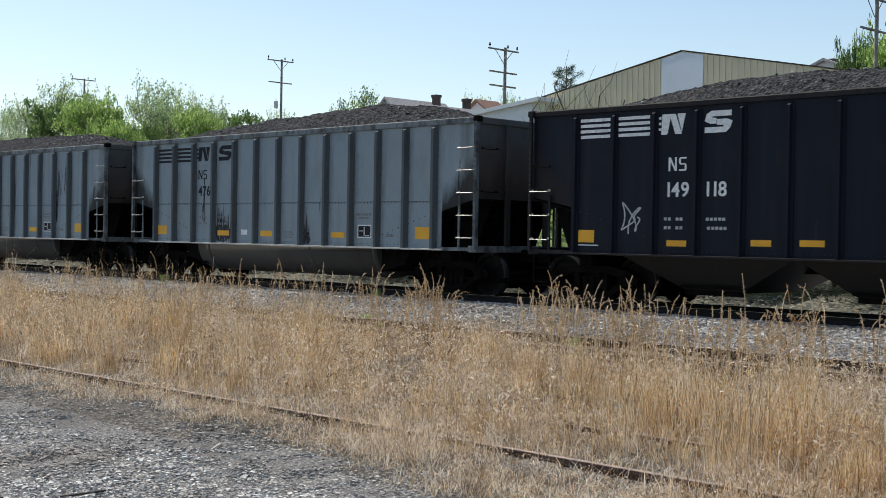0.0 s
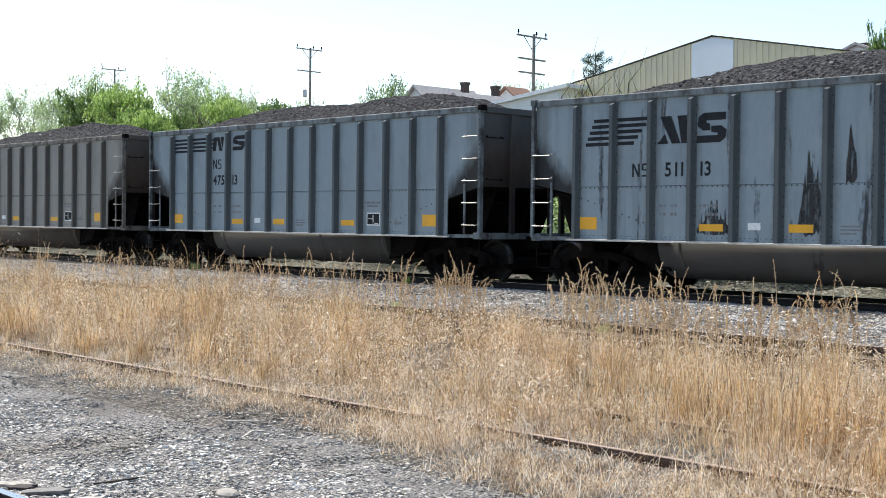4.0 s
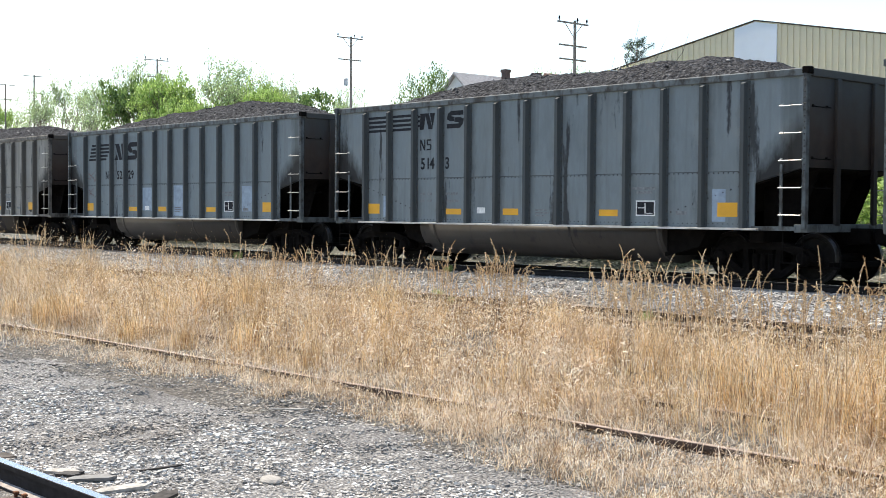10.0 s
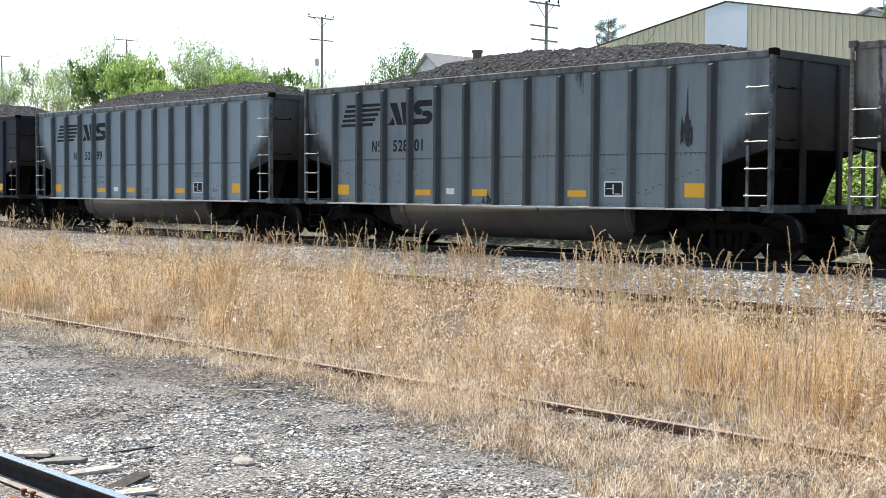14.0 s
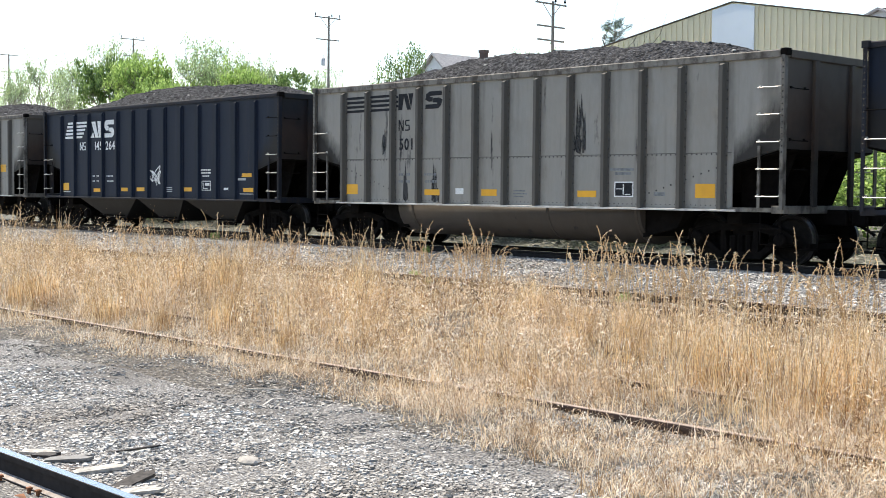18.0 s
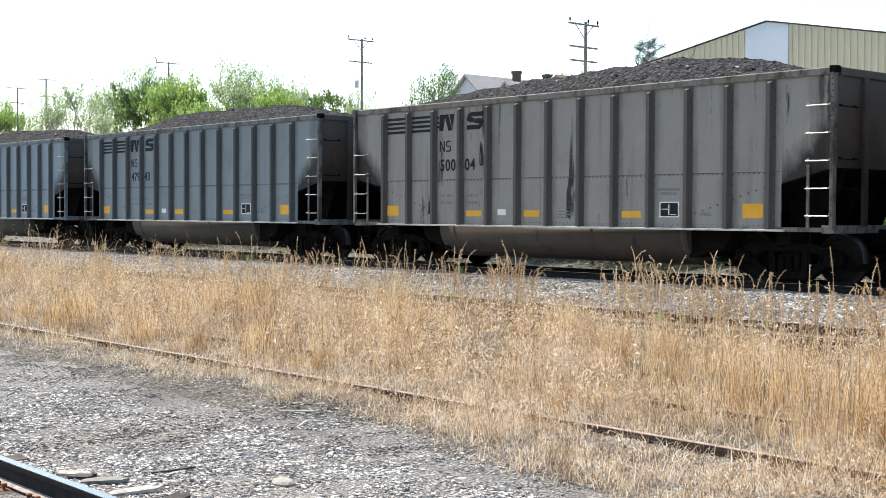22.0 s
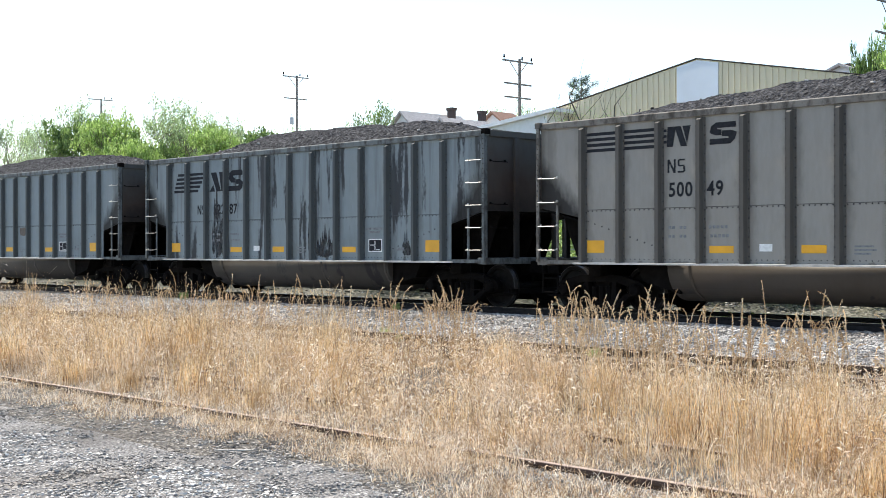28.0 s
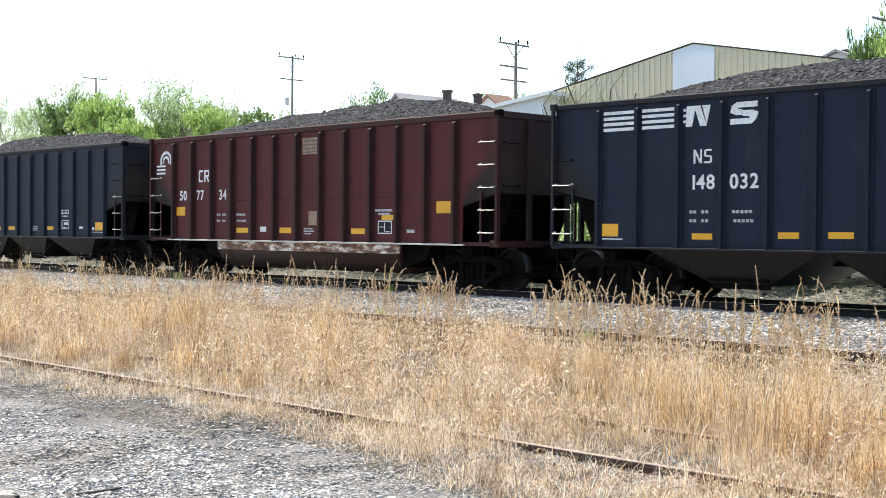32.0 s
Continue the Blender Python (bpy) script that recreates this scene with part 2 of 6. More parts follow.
def straw_mat(name, tint, *stops):
    m = Mat(name, 0.5)
    g = m.node("NewGeometry")
    n = m.noise(0.55, 4, 0.6, at=m.coords(world_space=True))
    clump = m.noise(4.2, 3, 0.6, at=m.coords((1, 1, 0.25), world_space=True))
    c = m.ramp(g.outputs["Random Per Island"], *stops)
    c = m.mix(m.ramp(n, (0.42, 0.0), (0.68, 0.45)), c, tint)
    c = m.mix(1.0, c, m.ramp(clump, (0.38, (0.60, 0.53, 0.46)), (0.56, (1.06, 1.06, 1.06))), "MULTIPLY")
    m.color(c)
    tr = m.node("BsdfTranslucent")
    m.link(c, tr.inputs[0])
    mx = m.node("MixShader", Fac=0.36)
    m.link(m.b.outputs[0], mx.inputs[1])
    m.link(tr.outputs[0], mx.inputs[2])
    m.link(mx.outputs[0], m.t.nodes["Material Output"].inputs[0])
    return m.m


STRAW = straw_mat("dry_grass", (0.82, 0.66, 0.45), (0.0, (0.05, 0.026, 0.013)), (0.25, (0.38, 0.19, 0.06)), (0.42, (0.86, 0.56, 0.255)), (0.72, (0.97, 0.78, 0.46)), (1.0, (0.99, 0.94, 0.80)))
PALESTRAW = straw_mat("bleached_grass", (0.82, 0.72, 0.60), (0.0, (0.10, 0.062, 0.038)), (0.28, (0.50, 0.32, 0.17)), (0.52, (0.95, 0.76, 0.52)), (1.0, (0.99, 0.96, 0.88)))
STALK = straw_mat("seed_stalk", (0.84, 0.66, 0.42), (0.0, (0.42, 0.24, 0.10)), (0.5, (0.80, 0.56, 0.29)), (1.0, (0.98, 0.86, 0.66)))


def leaf_mat(name, *stops):
    m = Mat(name, 0.55)
    g = m.node("NewGeometry")
    c = m.ramp(g.outputs["Random Per Island"], *stops)
    spray = m.noise(0.9, 3, 0.6, at=m.coords(world_space=True))
    c = m.mix(1.0, c, m.ramp(spray, (0.36, (0.62, 0.68, 0.62)), (0.60, (1.15, 1.14, 1.10))), "MULTIPLY")
    m.color(c)
    tr = m.node("BsdfTranslucent")
    m.link(c, tr.inputs[0])
    mx = m.node("MixShader", Fac=0.45)
    m.link(m.b.outputs[0], mx.inputs[1])
    m.link(tr.outputs[0], mx.inputs[2])
    m.link(mx.outputs[0], m.t.nodes["Material Output"].inputs[0])
    return m.m


LEAF_SPRING = leaf_mat("spring_leaf", (0.0, (0.18, 0.29, 0.07)), (0.5, (0.38, 0.54, 0.16)), (1.0, (0.60, 0.74, 0.30)))
LEAF_PALE = leaf_mat("pale_new_leaf", (0.0, (0.26, 0.37, 0.18)), (0.6, (0.47, 0.60, 0.32)), (1.0, (0.66, 0.77, 0.48)))
LEAF_DARK = leaf_mat("dark_leaf", (0.0, (0.08, 0.15, 0.05)), (0.6, (0.18, 0.28, 0.09)), (1.0, (0.28, 0.40, 0.13)))
NEEDLE = leaf_mat("dark_needle", (0.0, (0.03, 0.055, 0.045)), (1.0, (0.08, 0.13, 0.095)))
DARKBARK = plain("dark_bark", (0.085, 0.07, 0.06), 0.9, 0, 9, 0.4)
BARK = plain("bark", (0.20, 0.165, 0.135), 0.9, 0, 9, 0.4)
REDROOF = plain("faded_red_roof", (0.26, 0.15, 0.11), 0.85, 0, 5, 0.2)
POLE = plain("weathered_pole_wood", (0.24, 0.22, 0.195), 0.9, 0, 5, 0.35)
TIE = plain("old_tie_wood", (0.10, 0.08, 0.065), 0.9, 0, 7, 0.5)
RAIL = plain("rusty_rail_steel", (0.062, 0.036, 0.026), 0.8, 0.1, 12, 0.5)
# siding rail heads are paler than the rails' sides
RAILRUST = plain("pale_rail_head", (0.36, 0.27, 0.21), 0.7, 0.1, 14, 0.35)
RAILDARK = plain("dark_rail_steel", (0.018, 0.016, 0.017), 0.75, 0.0, 12, 0.4)
RAILDARK.node_tree.nodes["Principled BSDF"].inputs["Specular IOR Level"].default_value = 0.15
RAILTOP = plain("polished_rail_head", (0.52, 0.52, 0.55), 0.25, 1.0, 12, 0.1)
CREAM = plain("cream_metal_siding", (0.70, 0.61, 0.43), 0.5, 0, 0.6, 0.06)
WHITESHEET = plain("white_translucent_sheet", (0.72, 0.76, 0.82), 0.45, 0, 0.7, 0.05)
ROOFMETAL = plain("weathered_metal_roof", (0.075, 0.06, 0.052), 0.6, 0.2, 3, 0.25)
WHITEROOF = plain("white_metal_roof", (0.75, 0.76, 0.77), 0.45, 0, 3, 0.08)
HOUSEWALL = plain("white_clapboard", (0.72, 0.73, 0.74), 0.7, 0, 3, 0.06)
SHINGLE = plain("grey_shingle", (0.40, 0.38, 0.375), 0.9, 0, 6, 0.25)
BRICK = plain("dark_red_brick", (0.078, 0.058, 0.053), 0.9, 0, 12, 0.35)
PANE = plain("dark_window_pane", (0.03, 0.035, 0.04), 0.1, 0, 3, 0.2)
BALLASTBED = stone_ground("ballast_bed", (0.14, 0.13, 0.122), (0.34, 0.325, 0.30), (0.62, 0.60, 0.56), 24.0, (0.28, 0.26, 0.235))
# litter colour darkened to stand in for shade between grass clumps
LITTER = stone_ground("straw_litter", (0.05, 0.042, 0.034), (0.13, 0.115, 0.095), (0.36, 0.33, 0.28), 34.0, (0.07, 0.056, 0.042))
# darker ballast, laid only as a strip under the train
DARKBED = stone_ground("dark_ballast", (0.05, 0.048, 0.046), (0.10, 0.095, 0.09), (0.20, 0.19, 0.18), 19.0, (0.06, 0.055, 0.05))
WEEDY = stone_ground("weedy_soil", (0.04, 0.04, 0.03), (0.12, 0.115, 0.09), (0.34, 0.32, 0.27), 14.0, (0.10, 0.095, 0.06))


# ---- building helpers ----
def box(bm, x0, x1, y0, y1, z0, z1, bevel=0.0):
    vs = [bm.verts.new((x, y, z)) for x in (x0, x1) for y in (y0, y1) for z in (z0, z1)]
    fs = [bm.faces.new([vs[i] for i in f]) for f in ((0, 1, 3, 2), (4, 6, 7, 5), (0, 4, 5, 1), (2, 3, 7, 6), (0, 2, 6, 4), (1, 5, 7, 3))]
    if bevel:
        edges = list({e for f in fs for e in f.edges})
        bmesh.ops.bevel(bm, geom=edges, offset=bevel, segments=1, affect="EDGES")
    return vs


def prism(bm, outline, a0, a1, axis="y"):
    """Extrudes an outline of two coordinates along axis; x: (y, z), y: (x, z), z: (x, y)."""
    def at(p, a):
        return {"x": (a, p[0], p[1]), "y": (p[0], a, p[1]), "z": (p[0], p[1], a)}[axis]
    lo = [bm.verts.new(at(p, a0)) for p in outline]
    hi = [bm.verts.new(at(p, a1)) for p in outline]
    n = len(outline)
    bm.faces.new(lo)
    bm.faces.new(hi[::-1])
    for i in range(n):
        bm.faces.new((lo[i], hi[i], hi[(i + 1) % n], lo[(i + 1) % n]))
    bmesh.ops.recalc_face_normals(bm, faces=bm.faces)


def rod(bm, a, b, r, sides=6, r2=None):
    a, b = Vector(a), Vector(b)
    d = (b - a).normalized()
    u = d.orthogonal().normalized()
    v = d.cross(u)
    rings = []
    for p, q in ((a, r), (b, r if r2 is None else r2)):
        rings.append([bm.verts.new(p + (u * math.cos(k * math.tau / sides) + v * math.sin(k * math.tau / sides)) * q) for k in range(sides)])
    for k in range(sides):
        bm.faces.new((rings[0][k], rings[0][(k + 1) % sides], rings[1][(k + 1) % sides], rings[1][k]))
    bm.faces.new(rings[0][::-1])
    bm.faces.new(rings[1])


def lathe(bm, profile, sides=24, centre=(0, 0, 0)):
    """Turns (radius, y) pairs round the y axis."""
    rings = []
    for r, y in profile:
        rings.append([bm.verts.new((centre[0] + r * math.cos(k * math.tau / sides), centre[1] + y, centre[2] + r * math.sin(k * math.tau / sides))) for k in range(sides)])
    for a, b in zip(rings, rings[1:]):
        for k in range(sides):
            bm.faces.new((a[k], b[k], b[(k + 1) % sides], a[(k + 1) % sides]))
    bm.faces.new(rings[0])
    bm.faces.new(rings[-1][::-1])
    bmesh.ops.recalc_face_normals(bm, faces=bm.faces)


def finish(name, bm, material):
    me = bpy.data.meshes.new(name)
    bm.to_mesh(me)
    bm.free()
    me.materials.append(material)
    return me


def place(name, me, parent=None, label="", at=None):
    ob = new(name, me)
    if parent is not None:
        ob.parent = parent
    if at is not None:
        ob.matrix_basis = at
    return tagged(ob, label)


def part(name, bm, material, parent, label=""):
    return place(name, finish(name, bm, material), parent, label)


def raw(name, verts, faces, material):
    me = bpy.data.meshes.new(name)
    me.from_pydata(verts, [], faces)
    me.materials.append(material)
    me.update()
    return me


def text_mesh(body, height, material):
    """Built-in lettering that stands in the xz plane and faces -y, lower left corner at the origin."""
    cu = bpy.data.curves.new("lettering", "FONT")
    cu.body, cu.size, cu.extrude = body, height / 0.69, 0.002
    cu.offset = height * 0.03
    ob = new("lettering", cu)
    me = bpy.data.meshes.new_from_object(ob)
    bpy.data.objects.remove(ob)
    bpy.data.curves.remove(cu)
    me.transform(pose(0, 0, 0, 90, 0, 0))
    me.materials.append(material)
    return me


# ---- ground: one sheet across the yard ----
def lie(y):
    """Height of the ground across the yard."""
    knots = ((-900, -0.25), (0.5, -0.2), (3.2, -0.17), (4.4, -0.17), (5.5, -0.12), (7.6, -0.08), (9.6, -0.06), (13.0, 0.06), (15.0, 0.16), (15.6, 0.22),
             (17.6, 0.30), (19.3, 0.38), (22.6, 0.38), (24.2, 0.1), (27.0, 0.05), (33.0, 0.6), (60.0, 1.8), (140.0, 4.0), (900, 6.0))
    for (a, p), (b, q) in zip(knots, knots[1:]):
        if a <= y <= b:
            return p + (q - p) * (y - a) / (b - a)
    return knots[-1][1]


def uneven(x, y):
    amp = 0.035 if y < 15 else 0.02
    if y > 25:
        amp = 0.25
    return lie(y) + amp * noise.noise((x * 0.8, y * 0.9, 0.3)) + 0.4 * amp * noise.noise((x * 3.1, y * 3.3, 5.0))


def ground():
    xs = [-900, -400, -200, -120, -80, -60] + [-50 + 0.5 * i for i in range(105)] + [4, 8, 20, 60, 150, 400, 900]
    ys = [-900, -300, -100, -30, -8, -2, 0.5] + [1 + 0.35 * i for i in range(74)] + [27.5, 29, 31, 34, 38, 43, 50, 60, 75, 100, 140, 220, 400, 900]
    verts = [(x, y, uneven(x, y)) for y in ys for x in xs]
    nx = len(xs)
    faces, slots = [], []
    for j in range(len(ys) - 1):
        yc = (ys[j] + ys[j + 1]) / 2
        for i in range(nx - 1):
            faces.append((j * nx + i, j * nx + i + 1, (j + 1) * nx + i + 1, (j + 1) * nx + i))
            xc = (xs[i] + xs[i + 1]) / 2
            edge = 6.7 + 0.45 * noise.noise((xc * 0.5, 1.0, 2.0))
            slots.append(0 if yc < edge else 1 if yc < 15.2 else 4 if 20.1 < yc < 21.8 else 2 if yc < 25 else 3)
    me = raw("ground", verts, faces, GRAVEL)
    for m in (LITTER, BALLASTBED, WEEDY, DARKBED):
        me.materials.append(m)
    me.polygons.foreach_set("material_index", slots)
    me.polygons.foreach_set("use_smooth", [True] * len(faces))
    tagged(new("ground", me), "grey yard gravel, straw litter and ballast", "ground", kind="structure")


ground()


# ---- tracks ----
def rail_profile(z):
    half = [(0.0, 0.0), (0.037, 0.0), (0.037, -0.032), (0.010, -0.045), (0.010, -0.135), (0.068, -0.152), (0.068, -0.168), (0.0, -0.168)]
    right = [(y, z + h) for y, h in half[1:-1]]
    return right + [(-y, h) for y, h in right[::-1]]


def track(name, centre, z, x0, x1, ties, side, head, label, step=0.53, band=(-0.030, 0.030)):
    base = tagged(new(name), label, "railway track", kind="structure")
    for s in (-1, 1):
        bm = bmesh.new()
        prism(bm, [(centre + s * 0.7525 + y, h) for y, h in rail_profile(z)], x0, x1, "x")
        r = part("rail", bm, side, base)
        bm = bmesh.new()
        box(bm, x0, x1, centre + s * 0.7525 + band[0], centre + s * 0.7525 + band[1], z + 0.0005, z + 0.004)
        part("rail_head", bm, head, r, "worn running surface")
    bm = bmesh.new()
    box(bm, -0.11, 0.11, -1.3, 1.3, -0.17, 0.0, 0.012)
    tie = finish("tie", bm, TIE)
    rng = random.Random(len(name))
    x = ties[0]
    while x < ties[1]:
        place("tie", tie, base, at=pose(x + rng.uniform(-0.04, 0.04), centre + rng.uniform(-0.06, 0.06), z - 0.17 + rng.uniform(-0.012, 0.012), 0, 0, rng.uniform(-2, 2)))
        x += step
    return base


MAIN_Z, MAIN_Y = 0.52, 20.96
track("track_main", MAIN_Y, MAIN_Z, -260, 60, (-62, -6), RAILDARK, RAILTOP, "main line rails on wooden ties and grey ballast")
track("track_second", 14.38, 0.30, -200, 40, (-40, -4), RAIL, RAILRUST, "rusty siding rails half hidden in dry grass")
track("track_third", 8.86, 0.0, -160, 30, (-24, -2), RAIL, RAILRUST, "rusty sunken siding rails overgrown with grass", 0.6)
track("track_near", 2.95, 0.0, -140, 30, (-12, 2), RAILDARK, RAILTOP, "used siding rails with a bright running surface", 0.53, (-0.033, 0.035))


def plates():
    """Splice bar, pale foot strip, tie plates and spikes on the near rail."""
    base = bpy.data.objects["track_near"]
    bm = bmesh.new()
    prism(bm, [(3.7025 - 0.067, -0.1510), (3.7025 - 0.014, -0.1355), (3.7025 - 0.014, -0.1315), (3.7025 - 0.067, -0.1470)], -60, 8, "x")
    part("rail_foot", bm, PALEFOOT, base, "dusty rail foot")
    bm = bmesh.new()
    box(bm, -0.09, 0.09, -0.19, 0.17, 0.0, 0.018, 0.004)
    for x, y in ((-0.055, -0.105), (0.055, -0.10), (0.05, 0.10)):
        box(bm, x - 0.009, x + 0.009, y - 0.009, y + 0.009, 0.01, 0.05)
        box(bm, x - 0.018, x + 0.018, y - 0.016, y + 0.020, 0.045, 0.062, 0.004)
    me = finish("tie_plate", bm, RUST)
    rng = random.Random(4)
    for i in range(26):
        place("tie_plate", me, base, at=pose(-12 + 0.53 * i + rng.uniform(-0.03, 0.03), 3.70, -0.181, 0, 0, rng.uniform(-3, 3)))
    for x in (-7.35,):
        bm = bmesh.new()
        box(bm, x - 0.45, x + 0.45, 3.73, 3.755, -0.13, -0.04, 0.006)
        for i in range(4):
            rod(bm, (x - 0.33 + 0.22 * i, 3.75, -0.085), (x - 0.33 + 0.22 * i, 3.79, -0.085), 0.018)
        tagged(place("splice_bar", finish("splice_bar", bm, RAIL)), "rusty bolted splice bar on the near rail", "rail joint")


plates()


# ---- train ----
PITCH, BODY = 14.9, 13.44
TRAIN = [(0, -2.2), (4, 41.78), (8, 86.03), (12, 130.55), (16, 175.26), (20, 220.15), (24, 265.22), (28, 310.46), (32, 355.68)]
POSTS = [-5.58 + 0.915 * i for i in range(13)]
HOPPER_POSTS = [-5.58 + 0.928 * i for i in range(13)]
HALF = BODY / 2
SIDE, PROUD = 1.50, 1.60
TOP = 3.78
WHEEL_R = 0.457
TRUCKS = (-5.5, 5.5)


def lead(t):
    """How far the train's mark has come at t seconds."""
    pts = TRAIN
    for i in range(len(pts) - 1):
        (a, p), (b, q) = pts[i], pts[i + 1]
        if t <= b or i == len(pts) - 2:
            u = (t - a) / (b - a)
            va = (pts[i + 1][1] - pts[i - 1][1]) / (pts[i + 1][0] - pts[i - 1][0]) if i else (q - p) / (b - a)
            vb = (pts[i + 2][1] - p) / (pts[i + 2][0] - a) if i + 2 < len(pts) else (q - p) / (b - a)
            h = b - a
            return (2 * u**3 - 3 * u**2 + 1) * p + (u**3 - 2 * u**2 + u) * h * va + (3 * u**2 - 2 * u**3) * q + (u**3 - u**2) * h * vb


def side_outline():
    return [(-HALF + 0.06, TOP - 0.1), (-HALF + 0.06, 2.07), (-5.62, 1.86), (-5.62, 0.98), (5.62, 0.98), (5.62, 1.80), (HALF - 0.06, 2.07), (HALF - 0.06, TOP - 0.1)]


def side_frame_mesh():
    bm = bmesh.new()
    # cast side frame: arched top chord, sagging bottom chord, pedestals and columns
    top = [(-1.12, 0.52), (-0.98, 0.62), (-0.45, 0.74), (0.45, 0.74), (0.98, 0.62), (1.12, 0.52), (1.12, 0.40), (0.92, 0.46), (0.42, 0.60), (-0.42, 0.60), (-0.92, 0.46), (-1.12, 0.40)]
    prism(bm, top, -0.09, 0.09)
    low = [(-0.82, 0.50), (-0.40, 0.22), (0.40, 0.22), (0.82, 0.50), (0.82, 0.38), (0.44, 0.10), (-0.44, 0.10), (-0.82, 0.38)]
    prism(bm, low, -0.085, 0.085)
    for s in (-1, 1):
        prism(bm, [(s * 0.40, 0.62), (s * 0.30, 0.62), (s * 0.26, 0.18), (s * 0.40, 0.18)], -0.08, 0.08)
        box(bm, s * 0.89 - 0.2, s * 0.89 + 0.2, -0.07, 0.07, 0.36, 0.56, 0.03)
        lathe(bm, [(0.02, -0.17), (0.10, -0.17), (0.13, -0.14), (0.14, -0.02), (0.12, 0.0)], 12, (s * 0.89, 0, WHEEL_R))
    for i in range(3):
        rod(bm, (-0.17 + 0.17 * i, 0, 0.2), (-0.17 + 0.17 * i, 0, 0.52), 0.075, 8)
    return finish("side_frame", bm, NEARBLACK)


def wheelset_mesh():
    bm = bmesh.new()
    for s in (-1, 1):
        prof = [(0.07, s * 0.80), (0.10, s * 0.80), (0.13, s * 0.745), (0.36, s * 0.735), (0.385, s * 0.79), (WHEEL_R - 0.006, s * 0.795), (WHEEL_R, s * 0.69), (WHEEL_R + 0.026, s * 0.675), (WHEEL_R + 0.024, s * 0.655), (0.38, s * 0.66), (0.36, s * 0.70), (0.08, s * 0.69)]
        lathe(bm, prof, 32)
        for k in range(3):
            a = k * math.tau / 3
            rod(bm, (0.25 * math.cos(a), s * 0.735, 0.25 * math.sin(a)), (0.25 * math.cos(a), s * 0.75, 0.25 * math.sin(a)), 0.02)
    rod(bm, (0, -1.08, 0), (0, 1.08, 0), 0.075, 12)
    return finish("wheelset", bm, WHEEL)


def rung_mesh(mat):
    bm = bmesh.new()
    rod(bm, (-0.22, -0.075, 0), (0.22, -0.075, 0), 0.009)
    for s in (-1, 1):
        rod(bm, (s * 0.22, -0.075, 0), (s * 0.22, 0.0, 0.02), 0.009)
        box(bm, s * 0.22 - 0.014, s * 0.22 + 0.014, -0.010, 0.02, 0.0, 0.045)
    return finish("rung", bm, mat)


def stirrup_mesh():
    bm = bmesh.new()
    for s in (-1, 1):
        rod(bm, (s * 0.2, 0, 0.0), (s * 0.2, 0, -0.55), 0.013)
    for z in (-0.27, -0.55):
        rod(bm, (-0.2, 0, z), (0.2, 0, z), 0.013)
    return finish("stirrup", bm, NEARBLACK)


def post_mesh(depth, width, z0, mat):
    bm = bmesh.new()
    w, d = width / 2, depth
    prism(bm, [(-w - 0.05, 0.0), (-w - 0.05, -0.014), (-w, -0.014), (-w + 0.018, -d), (w - 0.018, -d), (w, -0.014), (w + 0.05, -0.014), (w + 0.05, 0.0)], z0, TOP - 0.15, "z")
    for v in bm.verts:
        if v.co.z > 3 and v.co.y < -0.03:
            v.co.z -= 0.05
    return finish("side_post", bm, mat)


def rivets_mesh(posts, welded):
    """Rows of rivet heads along the lap seam, the slope sheets and the corner posts, and the seam's edge."""
    verts, faces = [], []

    def head(x, y, z, r=0.013):
        b = len(verts)
        verts.append((x, y - r * 0.8, z))
        for k in range(5):
            verts.append((x + r * math.cos(k * math.tau / 5), y, z + r * math.sin(k * math.tau / 5)))
        faces.extend([(b, b + 1 + (k + 1) % 5, b + 1 + k) for k in range(5)])

    for a, b in zip(posts, posts[1:]):
        for i in range(7):
            x = a + 0.13 + i * (b - a - 0.26) / 6
            if not welded:
                head(x, -SIDE - 0.001, 1.99, 0.017)
            head(x, -SIDE - 0.001, 1.06, 0.012)
    for i in range(11):
        for s in (-1, 1):
            head(s * (5.45 - i * 0.17), -SIDE - 0.001, 1.79 - i * 0.052, 0.019)
    for x in () if welded else posts:
        for i in range(15):
            for s in (-1, 1):
                head(x + s * 0.092, -SIDE - 0.012, 1.12 + i * 0.168, 0.021)
    for i in range(16):
        for s in (-1, 1):
            head(s * (HALF - 0.035), -PROUD - 0.001, 2.0 + i * 0.105, 0.018)
    return raw("rivets", verts, faces, RIVET)


SLATESTONE = plain("grey_slate_lump", (0.34, 0.33, 0.31), 0.8, 0, 12, 0.3)


def coal_top(seed, x, y):
    """Height of the heaped load over the rails."""
    ex = max(0.0, min(1.0, (x + 6.5) / 4.8, (6.35 - x) / 2.9))
    ex = ex * (1.55 - 0.55 * ex)
    ey = max(0.0, 1 - (abs(y) / 1.48) ** 2)
    crown = (0.66 + 0.05 * math.sin(x * 0.8 + seed * 2.1)) * ex * ey ** 0.7
    n = 0.07 * noise.noise((x * 1.1 + seed * 9, y * 1.2, 1)) + 0.05 * noise.noise((x * 4 + seed * 5, y * 4, 2)) + 0.024 * noise.noise((x * 11, y * 11 + seed, 3)) + 0.02 * noise.noise((x * 23, y * 23 + seed, 7))
    return TOP - 0.14 + crown + n * min(1, 0.25 + crown * 2)


def lump_mesh(seed, mat):
    rng = random.Random(seed)
    bm = bmesh.new()
    bmesh.ops.create_icosphere(bm, subdivisions=1, radius=0.042)
    for v in bm.verts:
        v.co *= rng.uniform(0.7, 1.25)
        v.co.z *= 0.7
    return finish("coal_lump", bm, mat)


